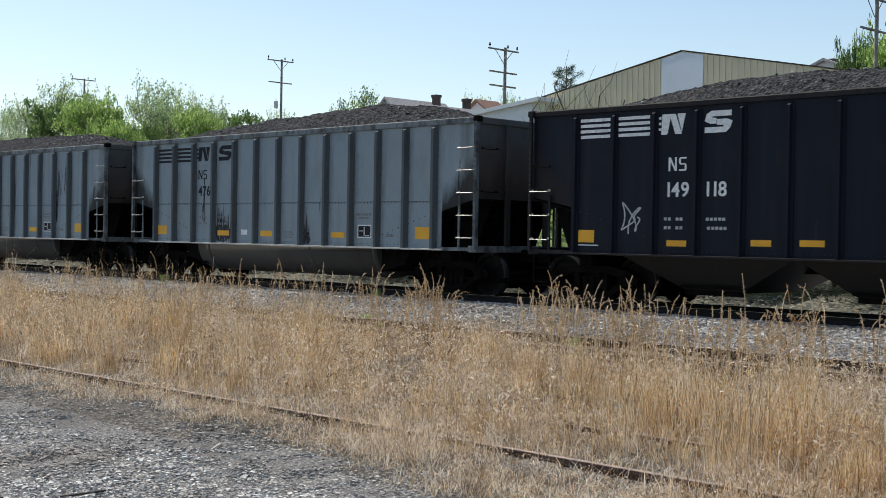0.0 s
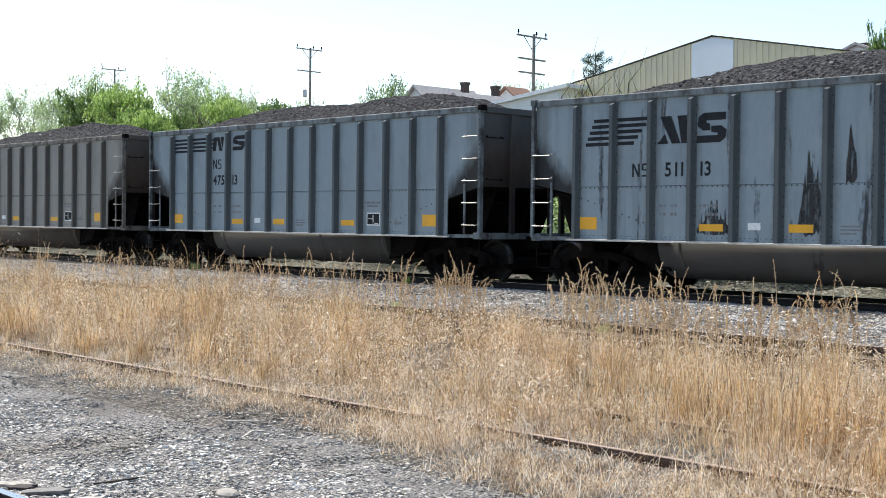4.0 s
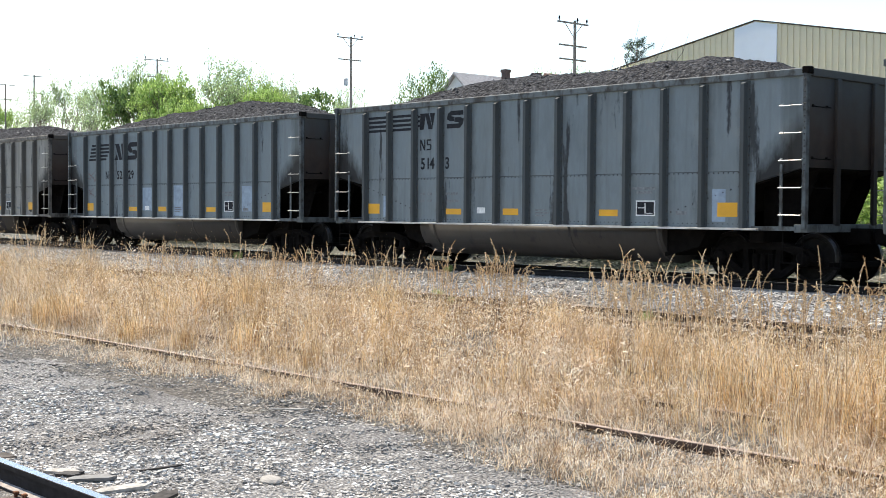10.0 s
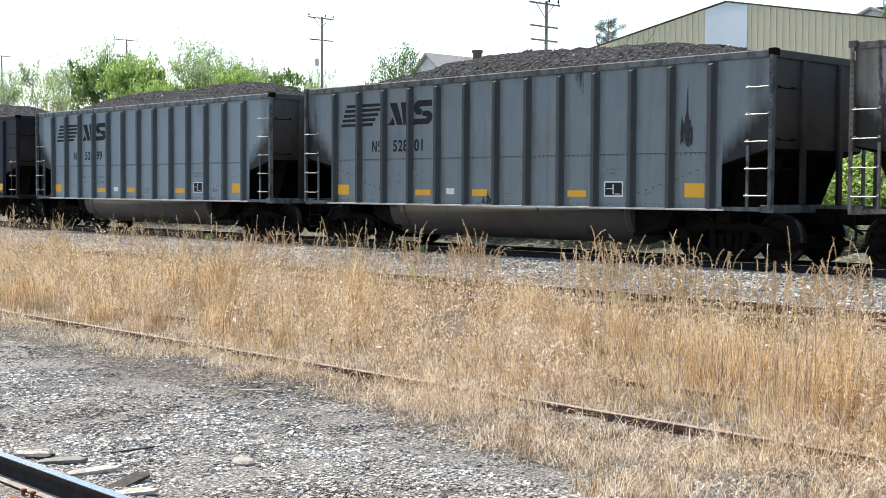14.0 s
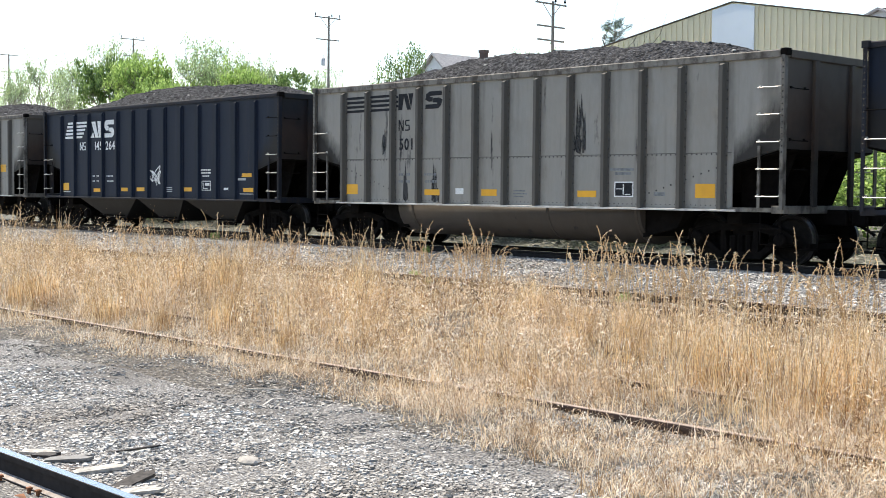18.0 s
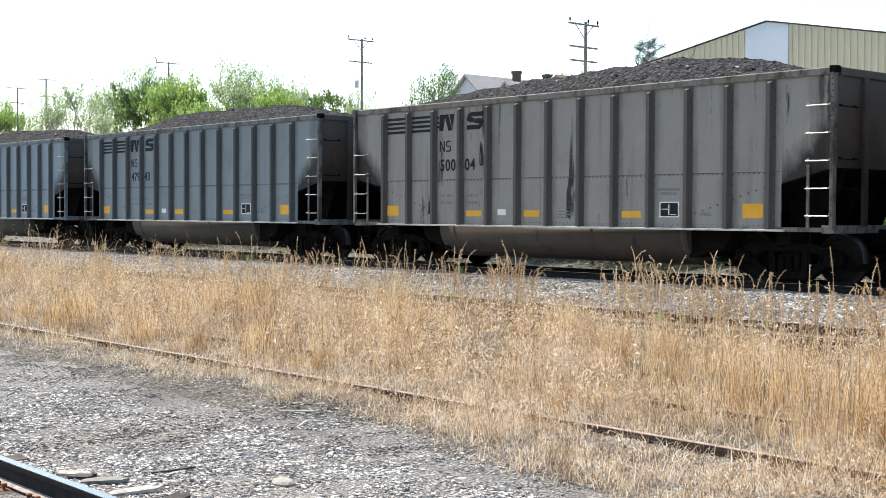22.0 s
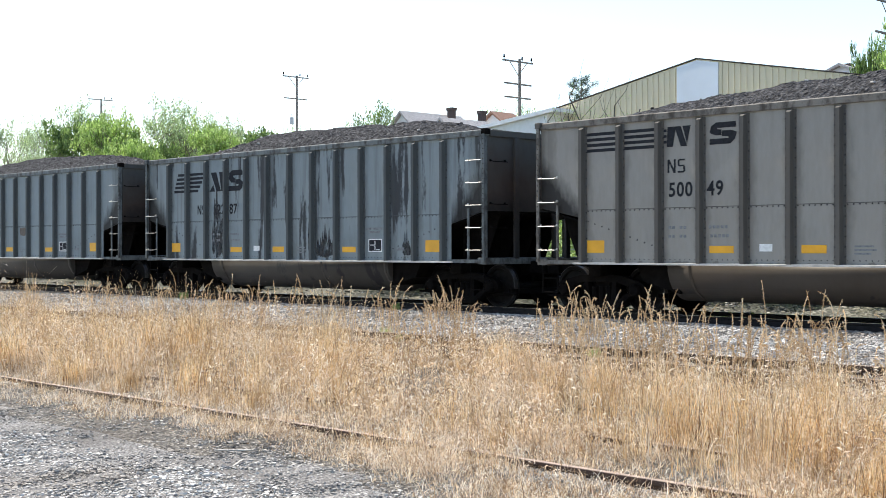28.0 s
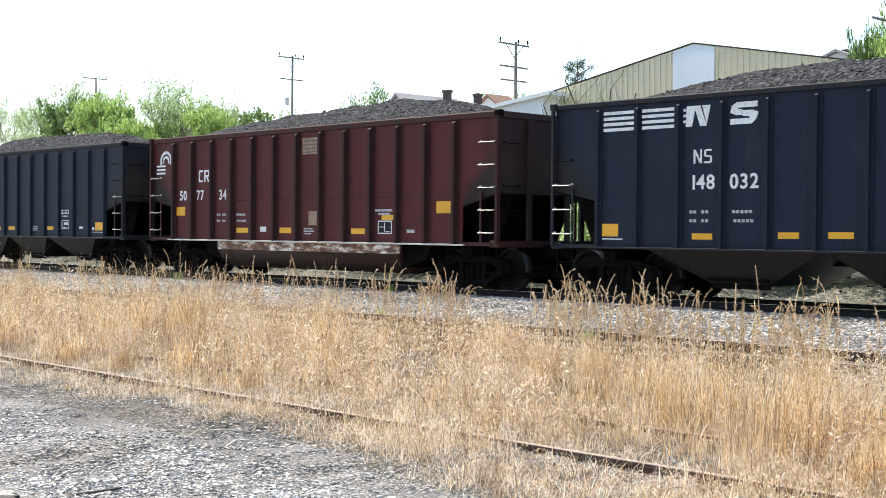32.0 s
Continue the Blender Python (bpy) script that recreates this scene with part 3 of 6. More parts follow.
def coal_mesh(seed):
    nx, ny = 170, 36
    verts, faces = [], []
    for i in range(nx + 1):
        for j in range(ny + 1):
            x = -HALF + 0.1 + (BODY - 0.2) * i / nx
            y = -1.48 + 2.96 * j / ny
            verts.append((x, y, coal_top(seed, x, y)))
    for i in range(nx):
        for j in range(ny):
            a = i * (ny + 1) + j
            faces.append((a, a + ny + 1, a + ny + 2, a + 1))
    # loose lumps on the heap
    rng = random.Random(seed)
    for _ in range(240):
        cx, cy, cz = verts[rng.randrange((nx + 1) * (ny + 1))]
        s = rng.uniform(0.014, 0.042)
        b = len(verts)
        for dx, dy, dz in ((1, 0, 0), (-1, 0, 0), (0, 1, 0), (0, -1, 0), (0, 0, 1), (0, 0, -1)):
            verts.append((cx + dx * s * rng.uniform(0.7, 1.3), cy + dy * s * rng.uniform(0.7, 1.3), cz + dz * s * 0.8))
        for p, q, r in ((0, 2, 4), (2, 1, 4), (1, 3, 4), (3, 0, 4), (2, 0, 5), (1, 2, 5), (3, 1, 5), (0, 3, 5)):
            faces.append((b + p, b + q, b + r))
    return raw("coal_load", verts, faces, COAL)


def tread_mesh():
    bm = bmesh.new()
    rings = [[bm.verts.new((r * math.cos(k * math.tau / 32), y, r * math.sin(k * math.tau / 32))) for k in range(32)] for r, y in ((WHEEL_R - 0.012, -0.797), (WHEEL_R + 0.001, -0.79), (WHEEL_R + 0.006, -0.695), (WHEEL_R - 0.01, -0.69))]
    for p, q in zip(rings, rings[1:]):
        for k in range(32):
            bm.faces.new((p[k], p[(k + 1) % 32], q[(k + 1) % 32], q[k]))
    bmesh.ops.recalc_face_normals(bm, faces=bm.faces)
    return finish("tread", bm, TREAD)


M_TREAD = tread_mesh()
M_FRAME, M_WHEELSET, M_RUNG, M_END_RUNG, M_STIRRUP = side_frame_mesh(), wheelset_mesh(), rung_mesh(BRIGHT), rung_mesh(NEARBLACK), stirrup_mesh()
M_RIVETS = {False: rivets_mesh(POSTS, False), True: rivets_mesh(HOPPER_POSTS, True)}
M_LUMPS = [lump_mesh(1, COAL), lump_mesh(2, COAL), lump_mesh(3, SLATESTONE)]
M_COAL = [coal_mesh(s) for s in (1, 2, 3, 4)]


def build_car(hopper):
    """A loaded coal wagon of riveted sheet and outside posts, centred on its track at rail height."""
    car = new("hopper_car" if hopper else "coal_gondola")
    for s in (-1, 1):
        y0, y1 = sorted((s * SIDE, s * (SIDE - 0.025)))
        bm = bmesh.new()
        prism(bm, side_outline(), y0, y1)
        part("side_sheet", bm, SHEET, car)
        bm = bmesh.new()
        y0, y1 = sorted((s * (SIDE + 0.045), s * (SIDE - 0.08)))
        h = 0.10 if hopper else 0.13
        prism(bm, [(y0, TOP - h), (y1, TOP - h), (y1, TOP), (y0 + 0.02 * (s < 0), TOP), (y0, TOP - 0.02)], -HALF, HALF, "x")
        part("top_chord", bm, CHORD, car, "dented steel top chord")
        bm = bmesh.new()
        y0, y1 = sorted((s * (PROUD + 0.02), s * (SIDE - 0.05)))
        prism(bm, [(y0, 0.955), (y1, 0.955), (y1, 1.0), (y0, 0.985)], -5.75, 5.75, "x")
        part("side_sill", bm, CHORD if hopper else SILL, car, "side sill, painted pale on gondolas for its sunlit edge")
    post = post_mesh(PROUD - SIDE - (0.03 if hopper else 0.0), 0.085 if hopper else 0.11, 0.985, HOPPERPOST if hopper else POST)
    for x in HOPPER_POSTS if hopper else POSTS:
        for s in (0, 180):
            place("side_post", post, car, at=pose(x, -SIDE if s == 0 else SIDE, 0, 0, 0, s))
    for e in (-1, 1):
        x0, x1 = sorted((e * (HALF - 0.02), e * (HALF - 0.05)))
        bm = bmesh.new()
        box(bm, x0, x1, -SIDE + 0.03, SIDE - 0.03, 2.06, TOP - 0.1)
        part("end_sheet", bm, END, car, "blackened end sheet, browner towards the top")
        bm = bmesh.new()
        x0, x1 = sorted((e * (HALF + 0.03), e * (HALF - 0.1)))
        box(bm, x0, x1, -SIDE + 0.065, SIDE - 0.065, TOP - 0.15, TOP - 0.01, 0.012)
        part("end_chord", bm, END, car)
        bm = bmesh.new()
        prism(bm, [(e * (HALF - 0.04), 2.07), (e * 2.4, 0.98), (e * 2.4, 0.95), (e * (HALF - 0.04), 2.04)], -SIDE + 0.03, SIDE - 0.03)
        part("slope_sheet", bm, NEARBLACK, car, "near-black slope sheet over the truck")
        # black plates added inside to darken the recess under the slope sheet
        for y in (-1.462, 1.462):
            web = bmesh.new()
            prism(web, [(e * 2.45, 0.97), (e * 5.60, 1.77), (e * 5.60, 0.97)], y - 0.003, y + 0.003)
            part("side_gusset", web, NEARBLACK, car)
        # more added black plates, keeping the open car end dark
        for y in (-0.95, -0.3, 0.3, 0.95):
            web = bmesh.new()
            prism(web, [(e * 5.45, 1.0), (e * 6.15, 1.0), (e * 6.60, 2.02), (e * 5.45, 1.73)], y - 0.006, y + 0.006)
            part("end_gusset", web, NEARBLACK, car)
        bm = bmesh.new()
        x0, x1 = sorted((e * (HALF + 0.02), e * (HALF - 0.25)))
        box(bm, x0, x1, -1.55, 1.55, 0.93, 1.07, 0.01)
        box(bm, min(e * 5.6, e * 6.5), max(e * 5.6, e * 6.5), -1.56, -1.44, 0.955, 1.03)
        box(bm, min(e * 5.6, e * 6.5), max(e * 5.6, e * 6.5), 1.44, 1.56, 0.955, 1.03)
        part("end_sill", bm, ANGLE, car)
        for y in (-0.62, 0.62):
            bm = bmesh.new()
            x0, x1 = sorted((e * (HALF - 0.02), e * (HALF + 0.05)))
            box(bm, x0, x1, y - 0.07, y + 0.07, 1.05, TOP - 0.15, 0.01)
            part("end_post", bm, END, car)
        for s in (-1, 1):
            bm = bmesh.new()
            y0, y1 = sorted((s * PROUD, s * (PROUD - 0.1)))
            x0, x1 = sorted((e * HALF, e * (HALF - 0.025)))
            box(bm, min(e * HALF, e * (HALF - 0.07)), max(e * HALF, e * (HALF - 0.07)), min(s * PROUD, s * (PROUD - 0.02)), max(s * PROUD, s * (PROUD - 0.02)), 1.0, TOP - 0.1)
            box(bm, x0, x1, y0, y1, 1.0, TOP - 0.1)
            part("corner_post", bm, ANGLE, car, "riveted corner angle")
            bm = bmesh.new()
            box(bm, min(e * (HALF + 0.04), e * (HALF - 0.10)), max(e * (HALF + 0.04), e * (HALF - 0.10)), min(s * 1.605, s * 1.44), max(s * 1.605, s * 1.44), TOP - 0.11, TOP + 0.012, 0.012)
            part("corner_cap", bm, NEARBLACK if e > 0 else POST, car)
            bm = bmesh.new()
            box(bm, e * 6.2 - 0.025, e * 6.2 + 0.025, min(s * 1.56, s * 1.53), max(s * 1.56, s * 1.53), 1.0, 2.12)
            part("ladder_stile", bm, ANGLE, car)
            place("stirrup", M_STIRRUP, car, at=pose(e * 6.42, s * 1.5, 0.94))
        near = 5 if e > 0 else 4
        for s in (-1, 1):
            for i in range(near if s < 0 else 9 - near):
                place("rung", M_END_RUNG if hopper and i > 2 else M_RUNG, car, at=pose(e * 6.42, s * (SIDE + 0.06), 1.23 + 0.475 * i, 0, 0, 0 if s < 0 else 180))
        for z in (1.7, 2.2, 3.1):
            place("end_rung", M_END_RUNG, car, at=pose(e * (HALF + 0.02), -1.2 * e, z, 0, 0, 90 * e))
        bm = bmesh.new()
        box(bm, min(e * 6.5, e * 7.12), max(e * 6.5, e * 7.12), -0.16, 0.16, 0.72, 1.0, 0.02)
        box(bm, min(e * 7.0, e * 7.25), max(e * 7.0, e * 7.25), -0.07, 0.07, 0.80, 0.95, 0.015)
        box(bm, min(e * 7.22, e * 7.52), max(e * 7.22, e * 7.52), -0.17 * e if e > 0 else -0.03, 0.03 if e > 0 else 0.17, 0.72, 1.0, 0.03)
        rod(bm, (e * 6.9, 0.3, 0.85), (e * 7.4, 0.34, 0.55), 0.03)
        part("coupler", bm, NEARBLACK, car)
    bm = bmesh.new()
    box(bm, -6.7, 6.7, -0.18, 0.18, 0.70, 0.98)
    part("centre_sill", bm, NEARBLACK, car)
    tagged(place("rivets", M_RIVETS[hopper], car), "rows of rivet heads", kind="stuff")
    if not hopper:
        bm = bmesh.new()
        box(bm, -5.6, 5.6, -SIDE - 0.004, -SIDE, 2.006, 2.018)
        part("lap_seam", bm, POST, car, "riveted lap seam")
    if hopper:
        for x0, x1, b0, b1 in ((-4.5, -0.85, -3.2, -2.1), (-0.8, 1.85, 0.2, 0.95), (1.9, 4.9, 3.2, 3.95)):
            bm = bmesh.new()
            lo, hi = [], []
            for x, y, z in ((x0, -1.45, 0.97), (x1, -1.45, 0.97), (x1, 1.45, 0.97), (x0, 1.45, 0.97)):
                hi.append(bm.verts.new((x, y, z)))
            for x, y in ((b0, -1.1), (b1, -1.1), (b1, 1.1), (b0, 1.1)):
                lo.append(bm.verts.new((x, y, 0.33)))
            bm.faces.new(hi)
            bm.faces.new(lo[::-1])
            for i in range(4):
                bm.faces.new((hi[i], lo[i], lo[(i + 1) % 4], hi[(i + 1) % 4]))
            bmesh.ops.recalc_face_normals(bm, faces=bm.faces)
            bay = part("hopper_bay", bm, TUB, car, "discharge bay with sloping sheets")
            bm = bmesh.new()
            box(bm, b0 - 0.05, b1 + 0.05, -1.12, -1.05, 0.27, 0.40, 0.01)
            rod(bm, (b0 - 0.1, -1.2, 0.42), (b1 + 0.1, -1.2, 0.42), 0.025)
            part("discharge_gate", bm, NEARBLACK, bay)
    else:
        for s in (-1, 1):
            bm = bmesh.new()
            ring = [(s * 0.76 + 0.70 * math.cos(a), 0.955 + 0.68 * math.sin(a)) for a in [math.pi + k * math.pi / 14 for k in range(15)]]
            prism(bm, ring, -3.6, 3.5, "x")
            t = part("tub", bm, TUB, car, "rounded belly tub, dark brown")
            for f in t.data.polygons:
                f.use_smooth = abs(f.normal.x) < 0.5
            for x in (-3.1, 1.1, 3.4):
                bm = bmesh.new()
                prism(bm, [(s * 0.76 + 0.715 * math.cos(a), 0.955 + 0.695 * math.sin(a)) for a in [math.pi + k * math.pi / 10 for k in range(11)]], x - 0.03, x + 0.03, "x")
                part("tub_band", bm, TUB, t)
    # black block added to fill the dark gap between tub and truck
    if not hopper:
        for e in (-1, 1):
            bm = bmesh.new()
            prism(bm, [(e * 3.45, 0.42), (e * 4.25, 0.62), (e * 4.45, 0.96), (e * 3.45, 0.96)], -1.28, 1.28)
            part("end_trough", bm, NEARBLACK, car, "black block added in the dark gap between tub and truck")
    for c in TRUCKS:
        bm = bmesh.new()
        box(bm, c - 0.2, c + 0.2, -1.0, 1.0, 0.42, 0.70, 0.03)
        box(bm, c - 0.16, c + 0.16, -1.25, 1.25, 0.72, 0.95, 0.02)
        part("bolster", bm, NEARBLACK, car)
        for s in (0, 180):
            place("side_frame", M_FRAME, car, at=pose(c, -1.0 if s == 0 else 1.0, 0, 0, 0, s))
        for d in (-0.89, 0.89):
            axle = place("wheelset", M_WHEELSET, car, at=pose(c + d, 0, WHEEL_R))
            for turn in (0, 180):
                place("tread", M_TREAD, axle, "polished running surface", pose(0, 0, 0, 0, 0, turn))
        bm = bmesh.new()
        rod(bm, (c - 1.5, -0.9, 0.30), (c + 1.5, -0.9, 0.30), 0.025)
        box(bm, c - 1.35, c - 1.28, -0.9, 0.9, 0.3, 0.4)
        box(bm, c + 1.28, c + 1.35, -0.9, 0.9, 0.3, 0.4)
        part("brake_beam", bm, NEARBLACK, car)
    return car


# lettering and stickers lie on the near side sheet
INK_Y = -SIDE - 0.003


def flat(outline, y=INK_Y, thick=0.0025):
    bm = bmesh.new()
    prism(bm, outline, y - thick, y)
    return bm


def quads(rects, slant=0.0, y=INK_Y):
    bm = bmesh.new()
    for x0, x1, z0, z1 in rects:
        s = slant * (z1 - z0)
        prism(bm, [(x0, z0), (x1, z0), (x1 + s, z1), (x0 + s, z1)], y - 0.0025, y)
    return bm


def bars_livery(ink):
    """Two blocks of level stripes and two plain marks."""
    out = []
    for x0 in (-5.45, -4.52):
        out.append(("stripe_block", finish("stripe_block", quads([(x0, x0 + 0.74, 3.13 + 0.105 * i, 3.19 + 0.105 * i) for i in range(4)]), ink)))
    bm = quads([(-3.66, -3.52, 3.20 + 0.105 * i, 3.25 + 0.105 * i) for i in range(3)])
    for o in ([(-3.52, 3.13), (-3.38, 3.13), (-3.30, 3.50), (-3.50, 3.50)], [(-3.34, 3.50), (-3.20, 3.50), (-3.06, 3.13), (-3.20, 3.13)], [(-3.16, 3.50), (-2.98, 3.50), (-3.06, 3.16)]):
        prism(bm, o, INK_Y - 0.0025, INK_Y)
    out.append(("emblem_mark", finish("emblem_mark", bm, ink)))
    bm = bmesh.new()
    for o in ([(-2.56, 3.12), (-2.12, 3.12), (-2.02, 3.20), (-1.98, 3.32), (-2.10, 3.36), (-2.30, 3.36), (-2.30, 3.26), (-2.16, 3.25), (-2.16, 3.22), (-2.56, 3.22)], [(-2.00, 3.51), (-2.42, 3.51), (-2.53, 3.45), (-2.56, 3.33), (-2.44, 3.28), (-2.31, 3.28), (-2.31, 3.38), (-2.40, 3.39), (-2.40, 3.41), (-2.00, 3.41)]):
        prism(bm, o, INK_Y - 0.0025, INK_Y)
    out.append(("emblem_block", finish("emblem_block", bm, ink)))
    return out


def arrow_livery(ink):
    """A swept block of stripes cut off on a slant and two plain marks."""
    out = [("stripe_block", finish("stripe_block", quads([(-5.33 + 0.05 * i, -4.74, 2.80 + 0.113 * i, 2.868 + 0.113 * i) for i in range(5)]), ink)),
           ("stripe_block", finish("stripe_block", quads([(-4.52, -4.12 + 0.10 * i, 2.80 + 0.113 * i, 2.868 + 0.113 * i) for i in range(5)]), ink))]
    bm = quads([(-3.55, -3.47, 2.79, 2.83)])
    for o in ([(-3.50, 3.30), (-3.24, 3.30), (-3.02, 2.79), (-3.22, 2.79)], [(-3.55, 2.79), (-3.30, 2.79), (-3.38, 2.98)], [(-3.10, 3.30), (-2.88, 3.30), (-2.88, 2.79), (-3.0, 2.79)]):
        prism(bm, o, INK_Y - 0.0025, INK_Y)
    out.append(("emblem_mark", finish("emblem_mark", bm, ink)))
    bm = bmesh.new()
    for o in ([(-2.66, 2.78), (-2.14, 2.78), (-2.02, 2.86), (-2.00, 3.00), (-2.12, 3.08), (-2.34, 3.08), (-2.34, 2.97), (-2.20, 2.95), (-2.20, 2.91), (-2.66, 2.91)], [(-2.02, 3.32), (-2.50, 3.32), (-2.62, 3.25), (-2.64, 3.09), (-2.52, 3.0), (-2.36, 3.0), (-2.36, 3.12), (-2.44, 3.14), (-2.44, 3.18), (-2.02, 3.18)]):
        prism(bm, o, INK_Y - 0.0025, INK_Y)
    out.append(("emblem_block", finish("emblem_block", bm, ink)))
    return out


LIVERY = {("bars", "k"): bars_livery(BLACKINK), ("arrow", "k"): arrow_livery(BLACKINK), ("bars", "w"): bars_livery(WHITEINK), ("arrow", "w"): arrow_livery(WHITEINK), ("bars", "g"): bars_livery(GREYINK), ("arrow", "g"): arrow_livery(GREYINK)}
INKS = {"k": BLACKINK, "w": WHITEINK, "g": GREYINK}


def rect(name, x0, x1, z0, z1, mat, y=INK_Y):
    return (name, finish(name, quads([(x0, x1, z0, z1)], y=y), mat))


STICKERS = [rect("yellow_panel", -5.49, -5.02, 1.18, 1.42, YELLOW), rect("yellow_strip", -2.57, -2.05, 1.18, 1.31, YELLOW), rect("yellow_strip", -0.69, -0.21, 1.18, 1.32, YELLOW),
            rect("yellow_strip", 2.12, 2.62, 1.18, 1.31, YELLOW), rect("yellow_panel", 5.05, 5.50, 1.19, 1.45, YELLOW), rect("white_plate", -1.52, -1.26, 1.21, 1.34, WHITEINK),
            ("label_box", finish("label_box", quads([(3.09, 3.57, 1.19, 1.215), (3.09, 3.57, 1.465, 1.49), (3.09, 3.115, 1.215, 1.465), (3.545, 3.57, 1.215, 1.465)]), WHITEINK)),
            ("label_square", finish("label_square", quads([(3.115, 3.545, 1.215, 1.465)], y=INK_Y + 0.001), BLACKINK)),
            ("label_bar", finish("label_bar", quads([(3.31, 3.335, 1.24, 1.44), (3.14, 3.30, 1.34, 1.355), (3.36, 3.50, 1.235, 1.25)]), WHITEINK))]
HOPPER_STICKERS = [rect("yellow_panel", -5.55, -5.10, 1.19, 1.43, YELLOW), rect("white_strip", -5.55, -5.0, 1.13, 1.15, WHITEINK), rect("yellow_strip", -3.42, -2.99, 1.15, 1.26, YELLOW), rect("yellow_strip", -1.66, -1.26, 1.18, 1.29, YELLOW),
                   rect("yellow_strip", -0.72, -0.26, 1.19, 1.30, YELLOW), rect("yellow_strip", 1.97, 2.38, 1.20, 1.31, YELLOW), rect("white_strip", 4.8, 5.45, 1.14, 1.155, WHITEINK), rect("white_plate", 4.02, 4.24, 1.25, 1.31, WHITEINK),
                   ("label_box", finish("label_box", quads([(2.91, 3.37, 1.23, 1.25), (2.91, 3.37, 1.48, 1.50), (2.91, 2.93, 1.25, 1.48), (3.35, 3.37, 1.25, 1.48), (2.98, 3.0, 1.29, 1.44), (2.98, 3.2, 1.27, 1.29), (3.08, 3.3, 1.36, 1.44)]), WHITEINK)),
                   ("fine_print", finish("fine_print", quads([(2.76 + 0.09 * i, 2.82 + 0.09 * i, z, z + 0.045) for z in (1.78, 1.70) for i in range(7)] + [(2.95 + 0.09 * i, 3.01 + 0.09 * i, 1.61, 1.65) for i in range(4)]), WHITEINK)),
                   ("fine_print", finish("fine_print", quads([(1.0, 1.32, 1.18 + 0.055 * i, 1.205 + 0.055 * i) for i in range(3)]), PALEINK))]
TWO_STRIPS = [rect("yellow_strip", 4.90, 5.36, 1.60, 1.70, YELLOW), rect("yellow_strip", 4.97, 5.45, 1.20, 1.31, YELLOW), rect("white_plate", 4.72, 5.08, 1.51, 1.57, PALEINK)]
ONE_PANEL = [rect("yellow_panel", 4.98, 5.42, 1.20, 1.44, YELLOW), rect("white_plate", 4.80, 4.93, 1.21, 1.30, WHITEINK)]
FINE_PRINT = {i: [("fine_print", finish("fine_print", quads([(x + 0.085 * i, x + 0.06 + 0.085 * i, z, z + 0.055) for x, z in ((-3.48, 1.62), (-2.58, 1.62), (-3.48, 1.46), (-2.55, 1.46)) for i in range(5) if not (x < -3 and i == 2)]), m)),
                  ("fine_print", finish("fine_print", quads([(2.98, 3.58, 1.70, 1.75), (3.1, 3.5, 1.62, 1.67), (0.3, 0.65, 1.28, 1.31), (0.3, 0.7, 1.22, 1.25), (0.3, 0.6, 1.16, 1.19)]), m)),
                  ("number_plate_blank", finish("number_plate_blank", quads([(4.08, 4.34, 1.22, 1.29)]), m))] for i, m in (("k", GREYINK), ("w", PALEINK), ("g", GREYINK))}
def mark_shape(ink):
    """Two small plain shapes: a barred block and a bent stroke."""
    bm = quads([(0.0, 0.032, 0, 0.25), (0.118, 0.15, 0, 0.25)])
    for o in ([(0.0, 0.25), (0.036, 0.25), (0.15, 0.0), (0.114, 0.0)], [(0.19, 0.0), (0.30, 0.0), (0.325, 0.025), (0.325, 0.11), (0.30, 0.14), (0.22, 0.14), (0.22, 0.113), (0.293, 0.113), (0.293, 0.03), (0.19, 0.03)],
              [(0.32, 0.25), (0.215, 0.25), (0.19, 0.225), (0.19, 0.14), (0.215, 0.113), (0.22, 0.14), (0.222, 0.22), (0.32, 0.22)]):
        prism(bm, o, INK_Y - 0.003, INK_Y)
    return finish("owner_mark", bm, INKS[ink])


SMALL_MARKS = {i: ("owner_mark", mark_shape(i)) for i in "kwg"}
TEXTS = {}


def number(body, ink, car, x, z, wide=0.90):
    """Condensed digits painted one by one."""
    for ch in body:
        if (ch, ink) not in TEXTS:
            TEXTS[ch, ink] = text_mesh(ch, 0.25, INKS[ink])
        place("digit", TEXTS[ch, ink], car, at=pose(x, INK_Y - 0.002, z) @ Matrix.Diagonal((wide, 1, 1, 1)))
        x += (0.15 if ch == "1" else 0.205) * wide


def scrawl(seed, x0, x1, z0, z1, mat, wide=0.03):
    """A loop of hand-sprayed paint."""
    bm = bmesh.new()
    last, r0, r1 = None, (x1 - x0) / 2, (z1 - z0) / 2
    for i in range(64):
        a = i / 63
        x = x0 + r0 + r0 * (0.75 * math.sin(a * 9 + seed) + 0.25 * math.sin(a * 31 + seed))
        z = z0 + r1 + r1 * (0.7 * math.cos(a * 14 + seed * 2) + 0.3 * math.sin(a * 23))
        p = Vector((x, INK_Y - 0.0025, z))
        if last is not None and (p - last).length > 0.01:
            d = (p - last).normalized()
            n = Vector((-d.z, 0, d.x)) * wide / 2
            vs = [bm.verts.new(q) for q in (last - n, p - n + d * 0.01, p + n + d * 0.01, last + n)]
            bm.faces.new(vs)
        last = p
    return finish("scrawl", bm, mat)


